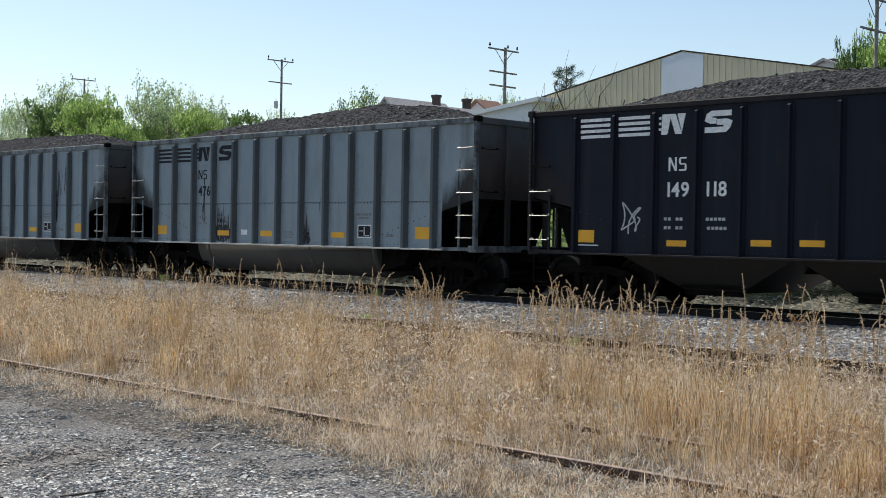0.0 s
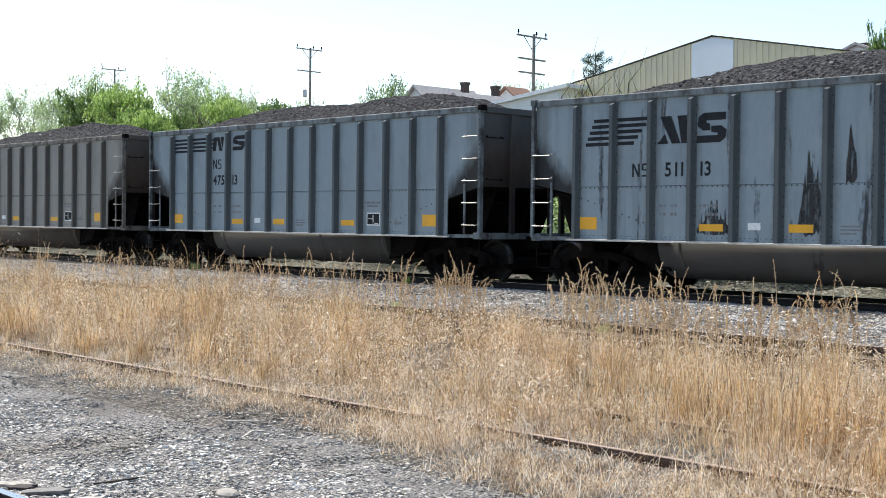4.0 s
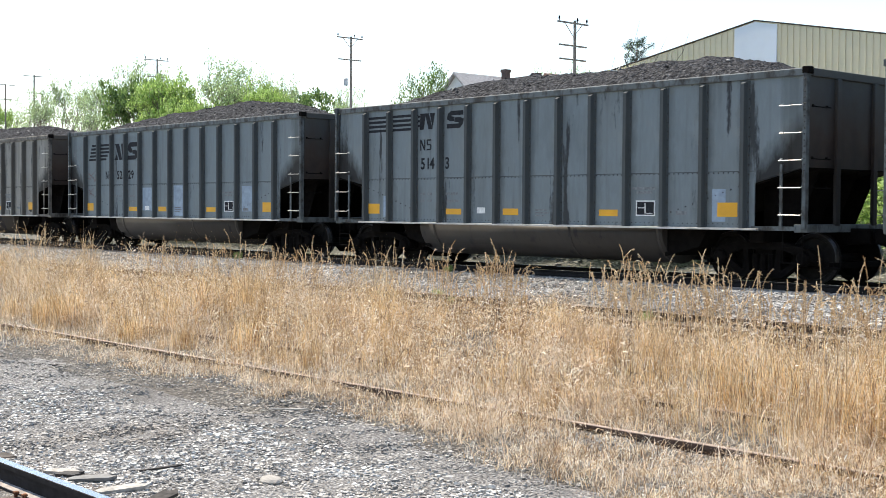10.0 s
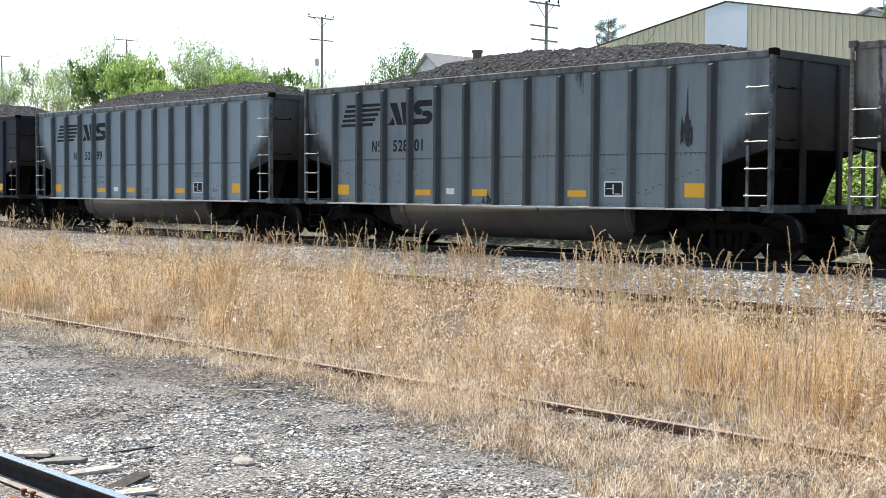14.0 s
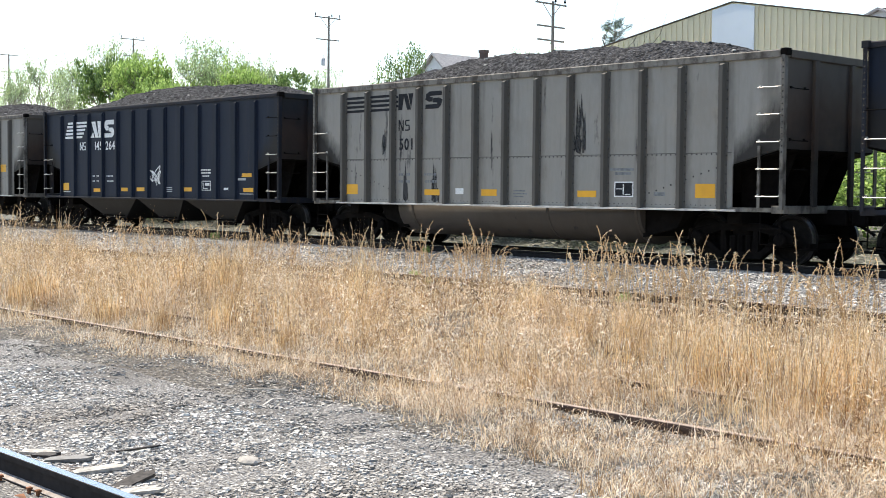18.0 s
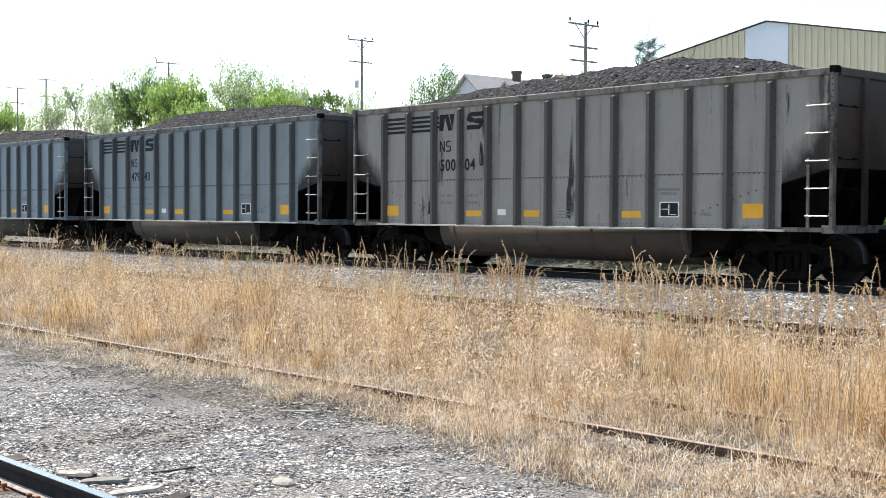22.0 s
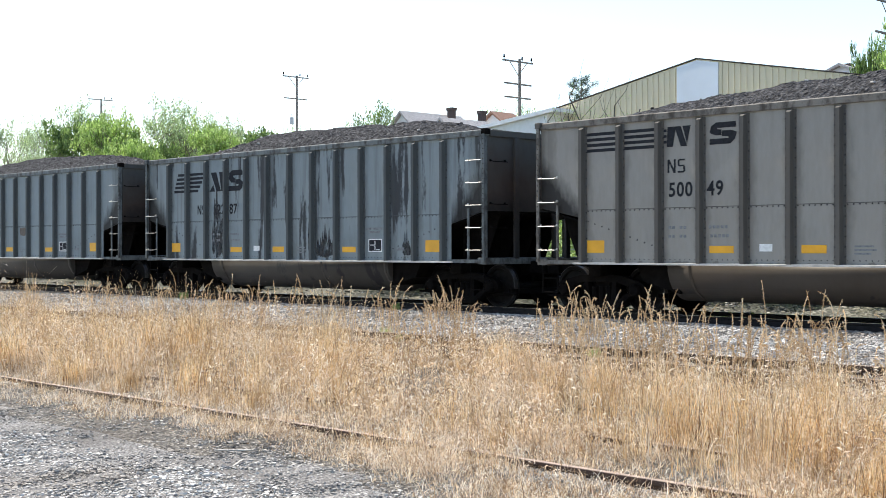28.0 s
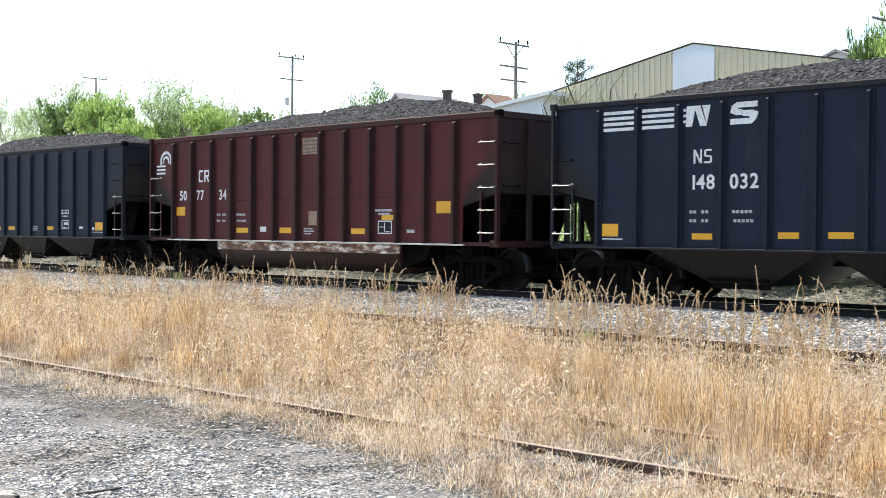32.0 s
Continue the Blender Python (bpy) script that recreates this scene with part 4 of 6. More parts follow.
def run(seed, x, z0, z1, w):
    """A black run of coal water down the side, ragged above and below."""
    rng = random.Random(seed)
    n = max(5, int(w * 42))
    low, top = [], []
    for i in range(n + 1):
        u = i / n
        mid = 1 - abs(2 * u - 1) ** 1.6
        body = 0.30 * mid + 0.45 * max(0.0, noise.noise((u * w * 7, seed * 1.7, 0.0)) + 0.2)
        cx = x - w / 2 + w * u
        top.append((cx, z0 + (z1 - z0) * min(1.0, 0.12 + body + rng.random() ** 2.5 * 0.55 * (0.3 + mid))))
        low.append((cx, z0 + (z1 - z0) * min(0.1, rng.random() * 0.12 * (1.3 - mid))))
    bm = bmesh.new()
    prism(bm, low + top[::-1], INK_Y - 0.0008, INK_Y - 0.0003)
    return finish("coal_run", bm, STAIN)


# number, kind, livery, ink, colour and amount of runs, number halves, extra marks (black runs as x, z0, z1, width)
BLUE, GREY, BROWN, DARK, NAVY, RED = (0.292, 0.360, 0.400), (0.262, 0.308, 0.323), (0.338, 0.324, 0.294), (0.222, 0.265, 0.284), (0.0100, 0.0180, 0.038), (0.105, 0.019, 0.019)
CARS = [
    (1, "h", "bars", "w", (0.0050, 0.0085, 0.019), 0.2, ("149", "118"), []),
    (2, "g", "bars", "k", BLUE, 0.25, ("476", ""), [(-2.45, 1.0, 2.2, 0.75), (1.0, 1.0, 1.75, 0.4), (-3.3, 1.5, 3.1, 0.12)]),
    (3, "g", "bars", "k", BLUE, 0.45, ("483", "23"), []),
    (4, "g", "arrow", "k", BLUE, 0.5, ("511", "13"), [(-2.3, 1.1, 1.75, 0.8), (-0.4, 1.1, 2.6, 0.5), (0.35, 2.0, 3.0, 0.2)]),
    (5, "g", "bars", "k", BLUE, 0.1, ("475", "13"), []),
    (6, "g", "bars", "k", BROWN, 0.3, ("477", "83"), []),
    (7, "h", "arrow", "w", NAVY, 0.15, ("146", "016"), []),
    (8, "g", "arrow", "k", GREY, 0.45, ("512", "72"), [(0.7, 1.1, 1.9, 0.22)]),
    (9, "g", "bars", "k", DARK, 0.55, ("514", "3"), []),
    (10, "g", "arrow", "k", DARK, 0.35, ("525", "29"), []),
    (11, "g", "bars", "k", BROWN, 0.65, ("500", "0"), [(-2.5, 1.2, 2.4, 0.3), (0.6, 1.05, 1.9, 0.85), (5.0, 1.1, 1.5, 0.2)]),
    (12, "g", "arrow", "k", DARK, 0.4, ("528", "01"), [(4.85, 2.1, 3.4, 0.28), (-0.3, 1.0, 1.3, 0.4)]),
    (13, "g", "arrow", "k", BLUE, 0.12, ("524", "99"), []),
    (14, "h", "arrow", "w", NAVY, 0.15, ("145", "009"), []),
    (15, "g", "bars", "k", BROWN, 0.45, ("501", ""), [(-4.1, 2.1, 3.0, 0.16), (-3.3, 1.0, 2.0, 0.18), (2.0, 2.0, 3.3, 0.3), (-2.3, 1.0, 1.9, 0.3)]),
    (16, "h", "arrow", "w", NAVY, 0.3, ("145", "264"), []),
    (17, "g", "bars", "k", BROWN, 0.25, ("516", "49"), []),
    (18, "g", "bars", "k", BROWN, 0.45, ("500", "04"), [(-2.15, 2.3, 3.1, 0.14), (0.55, 1.1, 3.4, 0.22), (-3.9, 1.2, 1.9, 0.12)]),
    (19, "g", "bars", "k", GREY, 0.15, ("479", "43"), []),
    (20, "g", "bars", "k", BLUE, 0.2, ("516", "11"), []),
    (21, "h", "arrow", "w", NAVY, 0.2, ("145", "347"), []),
    (22, "g", "bars", "k", BROWN, 0.15, ("500", "49"), []),
    (23, "g", "arrow", "k", GREY, 0.7, ("522", "87"), [(-3.25, 1.0, 3.25, 0.5), (1.3, 1.05, 1.9, 0.7), (0.75, 1.1, 2.9, 0.22), (4.2, 1.1, 1.8, 0.28)]),
    (24, "g", "bars", "k", GREY, 0.3, ("490", "96"), []),
    (25, "h", "bars", "w", NAVY, 0.15, ("148", "032"), []),
    (26, "r", "red", "w", RED, 0.1, ("", ""), []),
    (27, "h", "arrow", "w", NAVY, 0.2, ("145", ""), []),
]
INSET, SHRINK = -0.13, 0.980
TINTED = ("side_sheet", "side_post", "top_chord", "end_sheet", "end_chord", "corner_post", "corner_cap", "side_sill", "end_sill", "tub", "hopper_bay", "rivets", "end_post", "ladder_stile", "tub_band", "lap_seam")
PROTO = {False: build_car(False), True: build_car(True)}
ALL_CARS = []


def dress(k, kind, style, ink, colour, runs, digits, spills):
    proto = PROTO[kind == "h"]
    fit = Matrix.Diagonal((SHRINK, 1, 1, 1))
    car = copy_thing(proto, pose(0, MAIN_Y, MAIN_Z))
    for o in car.children_recursive:
        if o.name.split(".")[0] in TINTED:
            o.color = (*colour, runs)
        # tubs and hopper bays get a darker tone than the sides
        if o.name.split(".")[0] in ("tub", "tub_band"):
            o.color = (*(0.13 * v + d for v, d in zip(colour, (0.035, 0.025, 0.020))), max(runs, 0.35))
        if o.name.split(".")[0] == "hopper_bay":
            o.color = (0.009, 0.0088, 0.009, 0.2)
    if kind == "r":
        for name, x0, x1, z0, z1, m in (("pale_panel", 0.10, 0.90, 3.10, 3.50, RUSTPALE), ("pale_panel", 0.35, 0.88, 1.38, 1.72, RUSTPALE), ("ledge_board", -3.5, 3.6, 0.74, 0.95, SCUFFED)):
            if name == "ledge_board":
                bm = bmesh.new()
                box(bm, x0, x1, -1.50, -1.44, z0, z1, 0.008)
                part(name, bm, m, car, "scuffed rusty side board over the tub")
            else:
                place(*rect(name, x0, x1, z0, z1, m), car)
        bm = bmesh.new()
        for i in range(14):
            a0, a1 = math.radians(-20 + 15.5 * i), math.radians(-20 + 15.5 * (i + 1))
            for r0, r1 in ((0.30, 0.22), (0.17, 0.10)):
                vs = [bm.verts.new((-6.02 + r * math.cos(a), INK_Y - 0.002, 3.12 + r * math.sin(a))) for r, a in ((r0, a0), (r0, a1), (r1, a1), (r1, a0))]
                bm.faces.new(vs)
        for z in (2.78, 2.88, 2.98):
            prism(bm, [(-6.5, z), (-6.05, z), (-6.05, z + 0.05), (-6.5, z + 0.05)], INK_Y - 0.0025, INK_Y)
        part("emblem_mark", bm, WHITEINK, car)
        bm = quads([(-4.14, -4.08, 2.52, 2.84), (-3.96, -3.90, 2.68, 2.82), (-4.08, -3.93, 2.79, 2.84), (-4.08, -3.93, 2.66, 2.705), (-4.40, -4.34, 2.56, 2.80), (-4.38, -4.20, 2.79, 2.84), (-4.38, -4.20, 2.52, 2.57)])
        prism(bm, [(-4.05, 2.67), (-3.98, 2.67), (-3.89, 2.52), (-3.96, 2.52)], INK_Y - 0.0025, INK_Y)
        part("owner_mark", bm, WHITEINK, car)
        for i in range(4):
            place(*rect("dark_bar", 0.14, 0.86, 3.14 + 0.09 * i, 3.165 + 0.09 * i, DULLBROWN, INK_Y - 0.003), car)
        place(*rect("yellow_strip", 3.02, 3.42, 1.50, 1.62, YELLOW), car)
        for body, x in (("50", -5.32), ("77", -4.50), ("34", -3.45)):
            number(body, "w", car, x, 2.05)
    else:
        hop = kind == "h"
        for name, me in LIVERY[style, ink]:
            place(name, me, car, at=pose(INSET, 0, 0.06 if hop else 0.0) @ fit)
        z, mark, xm = {("bars", False): (2.22, 2.65, -3.50), ("bars", True): (2.06, 2.52, -3.40), ("arrow", False): (2.19, 2.19, -4.15), ("arrow", True): (2.47, 2.47, -4.35)}[style, hop]
        name, me = SMALL_MARKS[ink]
        place(name, me, car, at=pose(xm * SHRINK + INSET + 0.06 * hop, 0, mark) @ Matrix.Diagonal((1.2, 1, 1, 1)))
        wide = 1.0 if hop else 0.90
        number(digits[0], ink, car, (-3.48 if style == "bars" else -3.38) * SHRINK + INSET + 0.06 * hop, z, wide)
        number(digits[1], ink, car, -2.62 * SHRINK + INSET + 0.06 * hop, z, wide)
    if kind == "h":
        for name, me in HOPPER_STICKERS + (TWO_STRIPS if k == 16 else ONE_PANEL):
            ob = place(name, me, car)
            if name == "fine_print":
                tagged(ob, kind="stuff")
        tagged(place(*FINE_PRINT["w"][0], car), kind="stuff")
    else:
        for j, (name, me) in enumerate(STICKERS):
            lift = {17: 0.62, 26: 0.46}.get(k, 0.0) if j == 4 else 0.45 if k == 26 and j == 0 else 0.0
            place(name, me, car, at=pose(-0.37 if k == 17 and j == 4 else INSET, 0, lift) @ fit)
        for name, me in FINE_PRINT["w" if kind == "r" else "k"]:
            tagged(place(name, me, car, at=pose(INSET, 0, 0) @ fit), kind="stuff")
    for i, (x, z0, z1, w) in enumerate(spills):
        place("coal_run", run(k * 10 + i, x, z0, z1, w), car, "black run of coal slurry")
    what = {"h": "dark navy coal hopper car with outside posts and white lettering", "r": "oxide red coal gondola with outside posts and pale markings",
            "g": "%s coal gondola with outside posts and %s" % ({BLUE: "blue-grey", GREY: "grey", BROWN: "brownish grey", DARK: "dark grey"}.get(colour, "grey"), "heavy black runs" if runs > 0.55 else "black lettering")}[kind]
    tagged(car, what, "rail car", "coal train")
    load = place("coal_load", M_COAL[k % 4], at=pose(0, MAIN_Y, MAIN_Z))
    rng = random.Random(k)
    for i in range(14):
        x, y = rng.uniform(-5.2, 5.2), rng.uniform(-1.25, 0.1)
        place("coal_lump", M_LUMPS[rng.choice((0, 1, 2, 2))], load, at=pose(x, y, coal_top(k % 4 + 1, x, y) + 0.015, 0, 0, rng.uniform(0, 360)))
    tagged(load, "heaped black coal in an open rail car", "coal", "coal loads")
    ALL_CARS.append((k, car, load))
    return car


def scuffed():
    """White board paint worn off in level smears down to rust."""
    m = Mat("scuffed_board", 0.6)
    n = m.noise(2.2, 5, 0.65, at=m.coords((1, 1, 3.0)))
    fine = m.noise(12, 5, 0.6, at=m.coords((1, 1, 0.5)))
    c = m.ramp(n, (0.43, (0.10, 0.035, 0.02)), (0.51, (0.30, 0.17, 0.11)), (0.58, (0.72, 0.70, 0.67)))
    m.color(m.mix(m.ramp(fine, (0.5, 0.0), (0.72, 0.7)), c, (0.09, 0.04, 0.025)))
    return m.m


RUSTPALE = plain("bleached_panel_paint", (0.30, 0.20, 0.13), 0.7, 0, 8, 0.3)
SCUFFED = scuffed()
BY_NUMBER = {}
for entry in CARS:
    BY_NUMBER[entry[0]] = dress(*entry)
for proto in PROTO.values():
    for o in list(proto.children_recursive) + [proto]:
        bpy.data.objects.remove(o)


def graffiti():
    for k, seed, x0, x1, z0, z1, m, w in ((8, 3, -1.7, -0.1, 1.2, 2.35, FADEDRED, 0.03), (8, 9, -0.3, 1.2, 1.5, 2.1, FADEDRED, 0.025), (8, 5, 1.2, 2.0, 1.4, 1.8, FADEDRED, 0.025), (1, 7, -4.5, -4.0, 1.35, 1.95, PALEINK, 0.03), (16, 4, 0.02, 0.74, 1.36, 1.94, WHITEINK, 0.03), (16, 13, 0.1, 0.7, 1.4, 1.8, WHITEINK, 0.03),
                                        (7, 8, -1.65, -1.0, 1.45, 2.05, WHITEINK, 0.028), (7, 18, -1.6, -0.95, 1.4, 1.95, WHITEINK, 0.028), (7, 28, -1.35, -1.0, 1.25, 1.6, WHITEINK, 0.02), (21, 2, 0.0, 2.6, 1.3, 1.9, BLUEINK, 0.06), (21, 6, 1.2, 3.6, 1.2, 1.8, BLUEINK, 0.06)):
        place("scrawl", scrawl(seed, x0, x1, z0, z1, m, w), BY_NUMBER[k], "loops of spray paint")
    for k, rects in ((9, [(-4.9, -4.75, 1.1, 1.6), (4.7, 5.0, 1.1, 1.7)]), (10, [(-1.78, -1.08, 1.2, 1.9), (0.1, 0.85, 1.05, 1.95), (3.8, 4.6, 1.2, 1.9)])):
        for r in rects:
            place(*rect("paint_patch", *r, BLUEPATCH, INK_Y + 0.001), BY_NUMBER[k], "pale blue paint patch")


graffiti()


def patches():
    """Repainted squares, primer, rust and smears on single cars."""
    def blob(name, k, cx, cz, rx, rz, mat, seed, y=INK_Y, label="", at=None):
        rng = random.Random(seed)
        outline = []
        for i in range(14):
            a = i * math.tau / 14
            q = rng.uniform(0.8, 1.1)
            outline.append((cx + rx * q * math.copysign(abs(math.cos(a)) ** 0.6, math.cos(a)), cz + rz * q * math.copysign(abs(math.sin(a)) ** 0.6, math.sin(a))))
        place(name, finish(name, flat(outline, y), mat), BY_NUMBER[k], label, at)

    blob("primer_patch", 21, -3.30, 1.28, 0.32, 0.24, TANPAINT, 1, label="dull tan primer patch")
    blob("primer_patch", 21, -4.20, 1.20, 0.18, 0.17, TANPAINT, 2, label="dull tan primer patch")
    blob("rust_patch", 21, 0.0, 0.0, 0.30, 0.13, ORANGE, 3, 0.0, "orange rust on a discharge bay", pose(-3.45, -1.300, 0.70, 28.7))
    blob("dark_square", 24, -2.34, 1.29, 0.20, 0.10, BLACKINK, 4)
    blob("brown_smear", 24, -2.34, 1.78, 0.12, 0.09, DULLBROWN, 5)
    blob("brown_smear", 24, 0.40, 1.84, 0.22, 0.15, DULLBROWN, 6)
    blob("grey_square", 22, 5.02, 1.30, 0.18, 0.13, GREYINK, 7)
    blob("dark_square", 3, -1.42, 1.27, 0.17, 0.09, BLACKINK, 11)
    blob("dark_run", 3, 3.72, 2.0, 0.05, 0.55, STAIN, 12)
    blob("dark_spot", 3, 3.55, 3.2, 0.05, 0.12, BLACKINK, 13)
    blob("dark_spot", 11, -0.35, 1.78, 0.06, 0.07, BLACKINK, 14)
    blob("dark_spot", 19, 4.4, 2.9, 0.06, 0.22, GREYINK, 15)
    for ch, x in zip("H65", (4.74, 4.86, 4.96)):
        place("digit", text_mesh(ch, 0.14, WHITEINK), BY_NUMBER[25], at=pose(x, INK_Y - 0.002, 1.56))
    for seed, x0, x1, z0, z1, m, w in ((21, -6.5, -5.75, 2.75, 3.4, GREYINK, 0.016), (25, -6.3, -5.8, 2.3, 2.8, GREYINK, 0.016), (23, -5.45, -4.75, 2.1, 2.5, FADEDRED, 0.022), (29, -5.4, -5.0, 1.62, 1.9, FADEDRED, 0.02)):
        place("scrawl", scrawl(seed, x0, x1, z0, z1, m, w), BY_NUMBER[10], "thin loops of spray paint")


patches()


# ---- gravel, ballast and grass ----
def patchy(x, y, s=0.6, seed=0.0):
    return np.array([noise.noise((p * s, q * s, seed)) for p, q in zip(x, y)])


def stones(name, count, spread, sizes, material, label, seed):
    rng = np.random.default_rng(seed)
    px, py = spread(rng, count)
    count = len(px)
    s = rng.uniform(sizes[0], sizes[1], count) * rng.choice([0.6, 1.0, 1.0, 1.5], count)
    corner = np.array([(x, y, z) for x in (-1, 1) for y in (-1, 1) for z in (-1, 1)], float)
    v = corner[None] * rng.uniform(0.55, 1.1, (count, 8, 3)) * np.stack([s * rng.uniform(0.8, 1.7, count), s, s * rng.uniform(0.35, 0.8, count)], 1)[:, None, :] * 0.5
    a = rng.uniform(0, math.tau, count)
    b = rng.uniform(-0.5, 0.5, count)
    ca, sa, cb, sb = np.cos(a)[:, None], np.sin(a)[:, None], np.cos(b)[:, None], np.sin(b)[:, None]
    x, y, z = v[..., 0], v[..., 1], v[..., 2]
    y, z = y * cb - z * sb, y * sb + z * cb
    x, y = x * ca - y * sa, x * sa + y * ca
    base = np.array([uneven(p, q) for p, q in zip(px, py)])
    v = np.stack([x + px[:, None], y + py[:, None], z + base[:, None] + s[:, None] * 0.1], -1).reshape(-1, 3)
    f = np.array(((0, 1, 3, 2), (4, 6, 7, 5), (0, 4, 5, 1), (2, 3, 7, 6), (1, 5, 7, 3)))
    faces = (np.arange(count)[:, None, None] * 8 + f[None]).reshape(-1, 4)
    tagged(new(name, raw(name, v.tolist(), faces.tolist(), material)), label, "gravel", kind="stuff")


def yard_spread(rng, n):
    y = 3.9 + 4.2 * rng.random(n * 2) ** 1.15
    x = -y * np.tan(np.radians(rng.uniform(22, 72, n * 2)))
    soil = patchy(x, y, 0.9, 8.0) + 0.5 * patchy(x, y, 3.0, 9.0) > np.interp(y, (5.2, 6.0, 7.2, 7.8), (0.9, 0.02, 0.02, 0.4))
    keep = ~soil | (rng.random(n * 2) < 0.25)
    return x[keep][:n], y[keep][:n]


def pale_spread(rng, n):
    y = 3.85 + 2.3 * rng.random(n) ** 1.4
    x = -y * np.tan(np.radians(rng.uniform(38, 72, n)))
    return x, y


def ballast_spread(rng, n):
    y = 15.3 + 4.7 * rng.random(n)
    x = -y * np.tan(np.radians(rng.uniform(22, 69, n)))
    return x, y


def beyond_spread(rng, n):
    y = 20.2 + 3.8 * rng.random(n)
    x = -y * np.tan(np.radians(rng.uniform(22, 69, n)))
    return x, y


PALEGRAVEL = loose_stone("pale_coarse_stone", (0.0, (0.29, 0.278, 0.26)), (0.45, (0.56, 0.545, 0.515)), (1.0, (0.80, 0.785, 0.745)))
stones("gravel", 66000, yard_spread, (0.009, 0.022), STONE, "loose grey yard gravel", 5)
stones("gravel", 20000, pale_spread, (0.011, 0.024), PALEGRAVEL, "coarse pale gravel beside the near rail", 8)
stones("ballast", 52000, ballast_spread, (0.020, 0.038), BALLAST, "crushed grey track ballast", 6)
def bank_spread(rng, n):
    y = 24.0 + 7.5 * rng.random(n)
    x = -y * np.tan(np.radians(rng.uniform(22, 69, n)))
    return x, y


RUBBLE = loose_stone("dull_rubble", (0.0, (0.05, 0.05, 0.04)), (0.6, (0.20, 0.19, 0.165)), (1.0, (0.50, 0.48, 0.44)))
stones("rubble", 7000, bank_spread, (0.03, 0.075), RUBBLE, "pale rubble on the bank beyond the train", 9)
stones("ballast", 6000, beyond_spread, (0.04, 0.075), BALLAST, "crushed grey ballast under the train", 7)


def blades(name, count, spread, height, width, lean, label, seed, levels=3, droop=0.0, mat=None):
    """Many bent, tapering grass blades in one mesh."""
    rng = np.random.default_rng(seed)
    px, py, tuft = spread(rng, count)
    h = height(rng, px, py, count) * tuft
    w = rng.uniform(width[0], width[1], count)
    a = rng.uniform(0, math.tau, count)
    tilt = rng.normal(0, lean, (count, 2)) + np.array([0.05, -0.02])
    base = np.array([uneven(p, q) for p, q in zip(px, py)]) - 0.02
    verts = np.zeros((count, 2 * levels + 1, 3))
    for i in range(levels + 1):
        u = i / levels
        cx = px + tilt[:, 0] * h * u ** 2
        cy = py + tilt[:, 1] * h * u ** 2
        cz = base + h * u * (1 - 0.35 * (tilt ** 2).sum(1) * u) - droop * h * max(0, u - 0.7) ** 2 * 4
        k = w * (1 - 0.75 * u) / 2
        if i < levels:
            verts[:, 2 * i] = np.stack([cx - k * np.cos(a), cy - k * np.sin(a), cz], 1)
            verts[:, 2 * i + 1] = np.stack([cx + k * np.cos(a), cy + k * np.sin(a), cz], 1)
        else:
            verts[:, 2 * i] = np.stack([cx, cy, cz], 1)
    nv = 2 * levels + 1
    start = np.arange(count) * nv
    faces = []
    for i in range(levels - 1):
        faces += np.stack([start + 2 * i, start + 2 * i + 1, start + 2 * i + 3, start + 2 * i + 2], 1).tolist()
    faces += np.stack([start + 2 * levels - 2, start + 2 * levels - 1, start + 2 * levels], 1).tolist()
    tagged(new(name, raw(name, verts.reshape(-1, 3).tolist(), faces, mat or STRAW)), label, "grass", kind="stuff")


def tufted(y0, y1, keep, clumps, radius, seed, bearings=(22, 70)):
    """Points gathered in clumps between two lines along the tracks."""
    def spread(rng, n):
        cy = y0 + (y1 - y0) * rng.random(clumps)
        cx = -cy * np.tan(np.radians(rng.uniform(*bearings, clumps)))
        ok = patchy(cx, cy, 0.55, seed) > keep + np.interp(cx, (-14.0, -9.0), (0.0, 0.24)) * (y0 > 8)
        cx, cy = cx[ok], cy[ok]
        size = 0.55 + 0.95 * rng.random(len(cx)) ** 2
        i = rng.choice(len(cx), n, p=size / size.sum())
        wide = radius * size[i]
        return cx[i] + rng.normal(0, 1, n) * wide, np.clip(cy[i] + rng.normal(0, 1, n) * wide, y0 - 0.15, y1 + 0.3), size[i]
    return spread


def fringe(rng, n):
    """A mat of tufts that spreads out from the rail towards the near end of the yard."""
    cy = rng.uniform(5.6, 8.0, 2600)
    cx = -cy * np.tan(np.radians(rng.uniform(22, 62, 2600)))
    ok = cy + 0.9 * patchy(cx, cy, 0.8, 5.5) > np.interp(cx, (-11, -8.5, -6.0, -4.0), (7.9, 7.0, 6.4, 5.9))
    cx, cy = cx[ok], cy[ok]
    size = rng.uniform(0.5, 1.1, len(cx))
    i = rng.choice(len(cx), n, p=size / size.sum())
    return cx[i] + rng.normal(0, 0.07, n), np.minimum(cy[i] + rng.normal(0, 0.07, n), 8.02), size[i]


def tall(rng, x, y, n):
    mean = np.interp(y, (8.3, 9.0, 9.8, 11.0, 12.5, 13.8), (0.25, 0.42, 0.56, 0.58, 0.46, 0.32)) * np.interp(x, (-30.0, -18.0, -12.0, -7.0), (1.5, 1.25, 1.0, 0.85))
    return np.clip(mean * (1 + 0.45 * patchy(x, y, 0.9, 4.0)) * rng.uniform(0.6, 1.15, n), 0.08, 1.05)


def short(rng, x, y, n):
    return np.clip(0.14 + 0.12 * patchy(x, y, 1.2, 6.0) + rng.normal(0, 0.06, n), 0.03, 0.36)


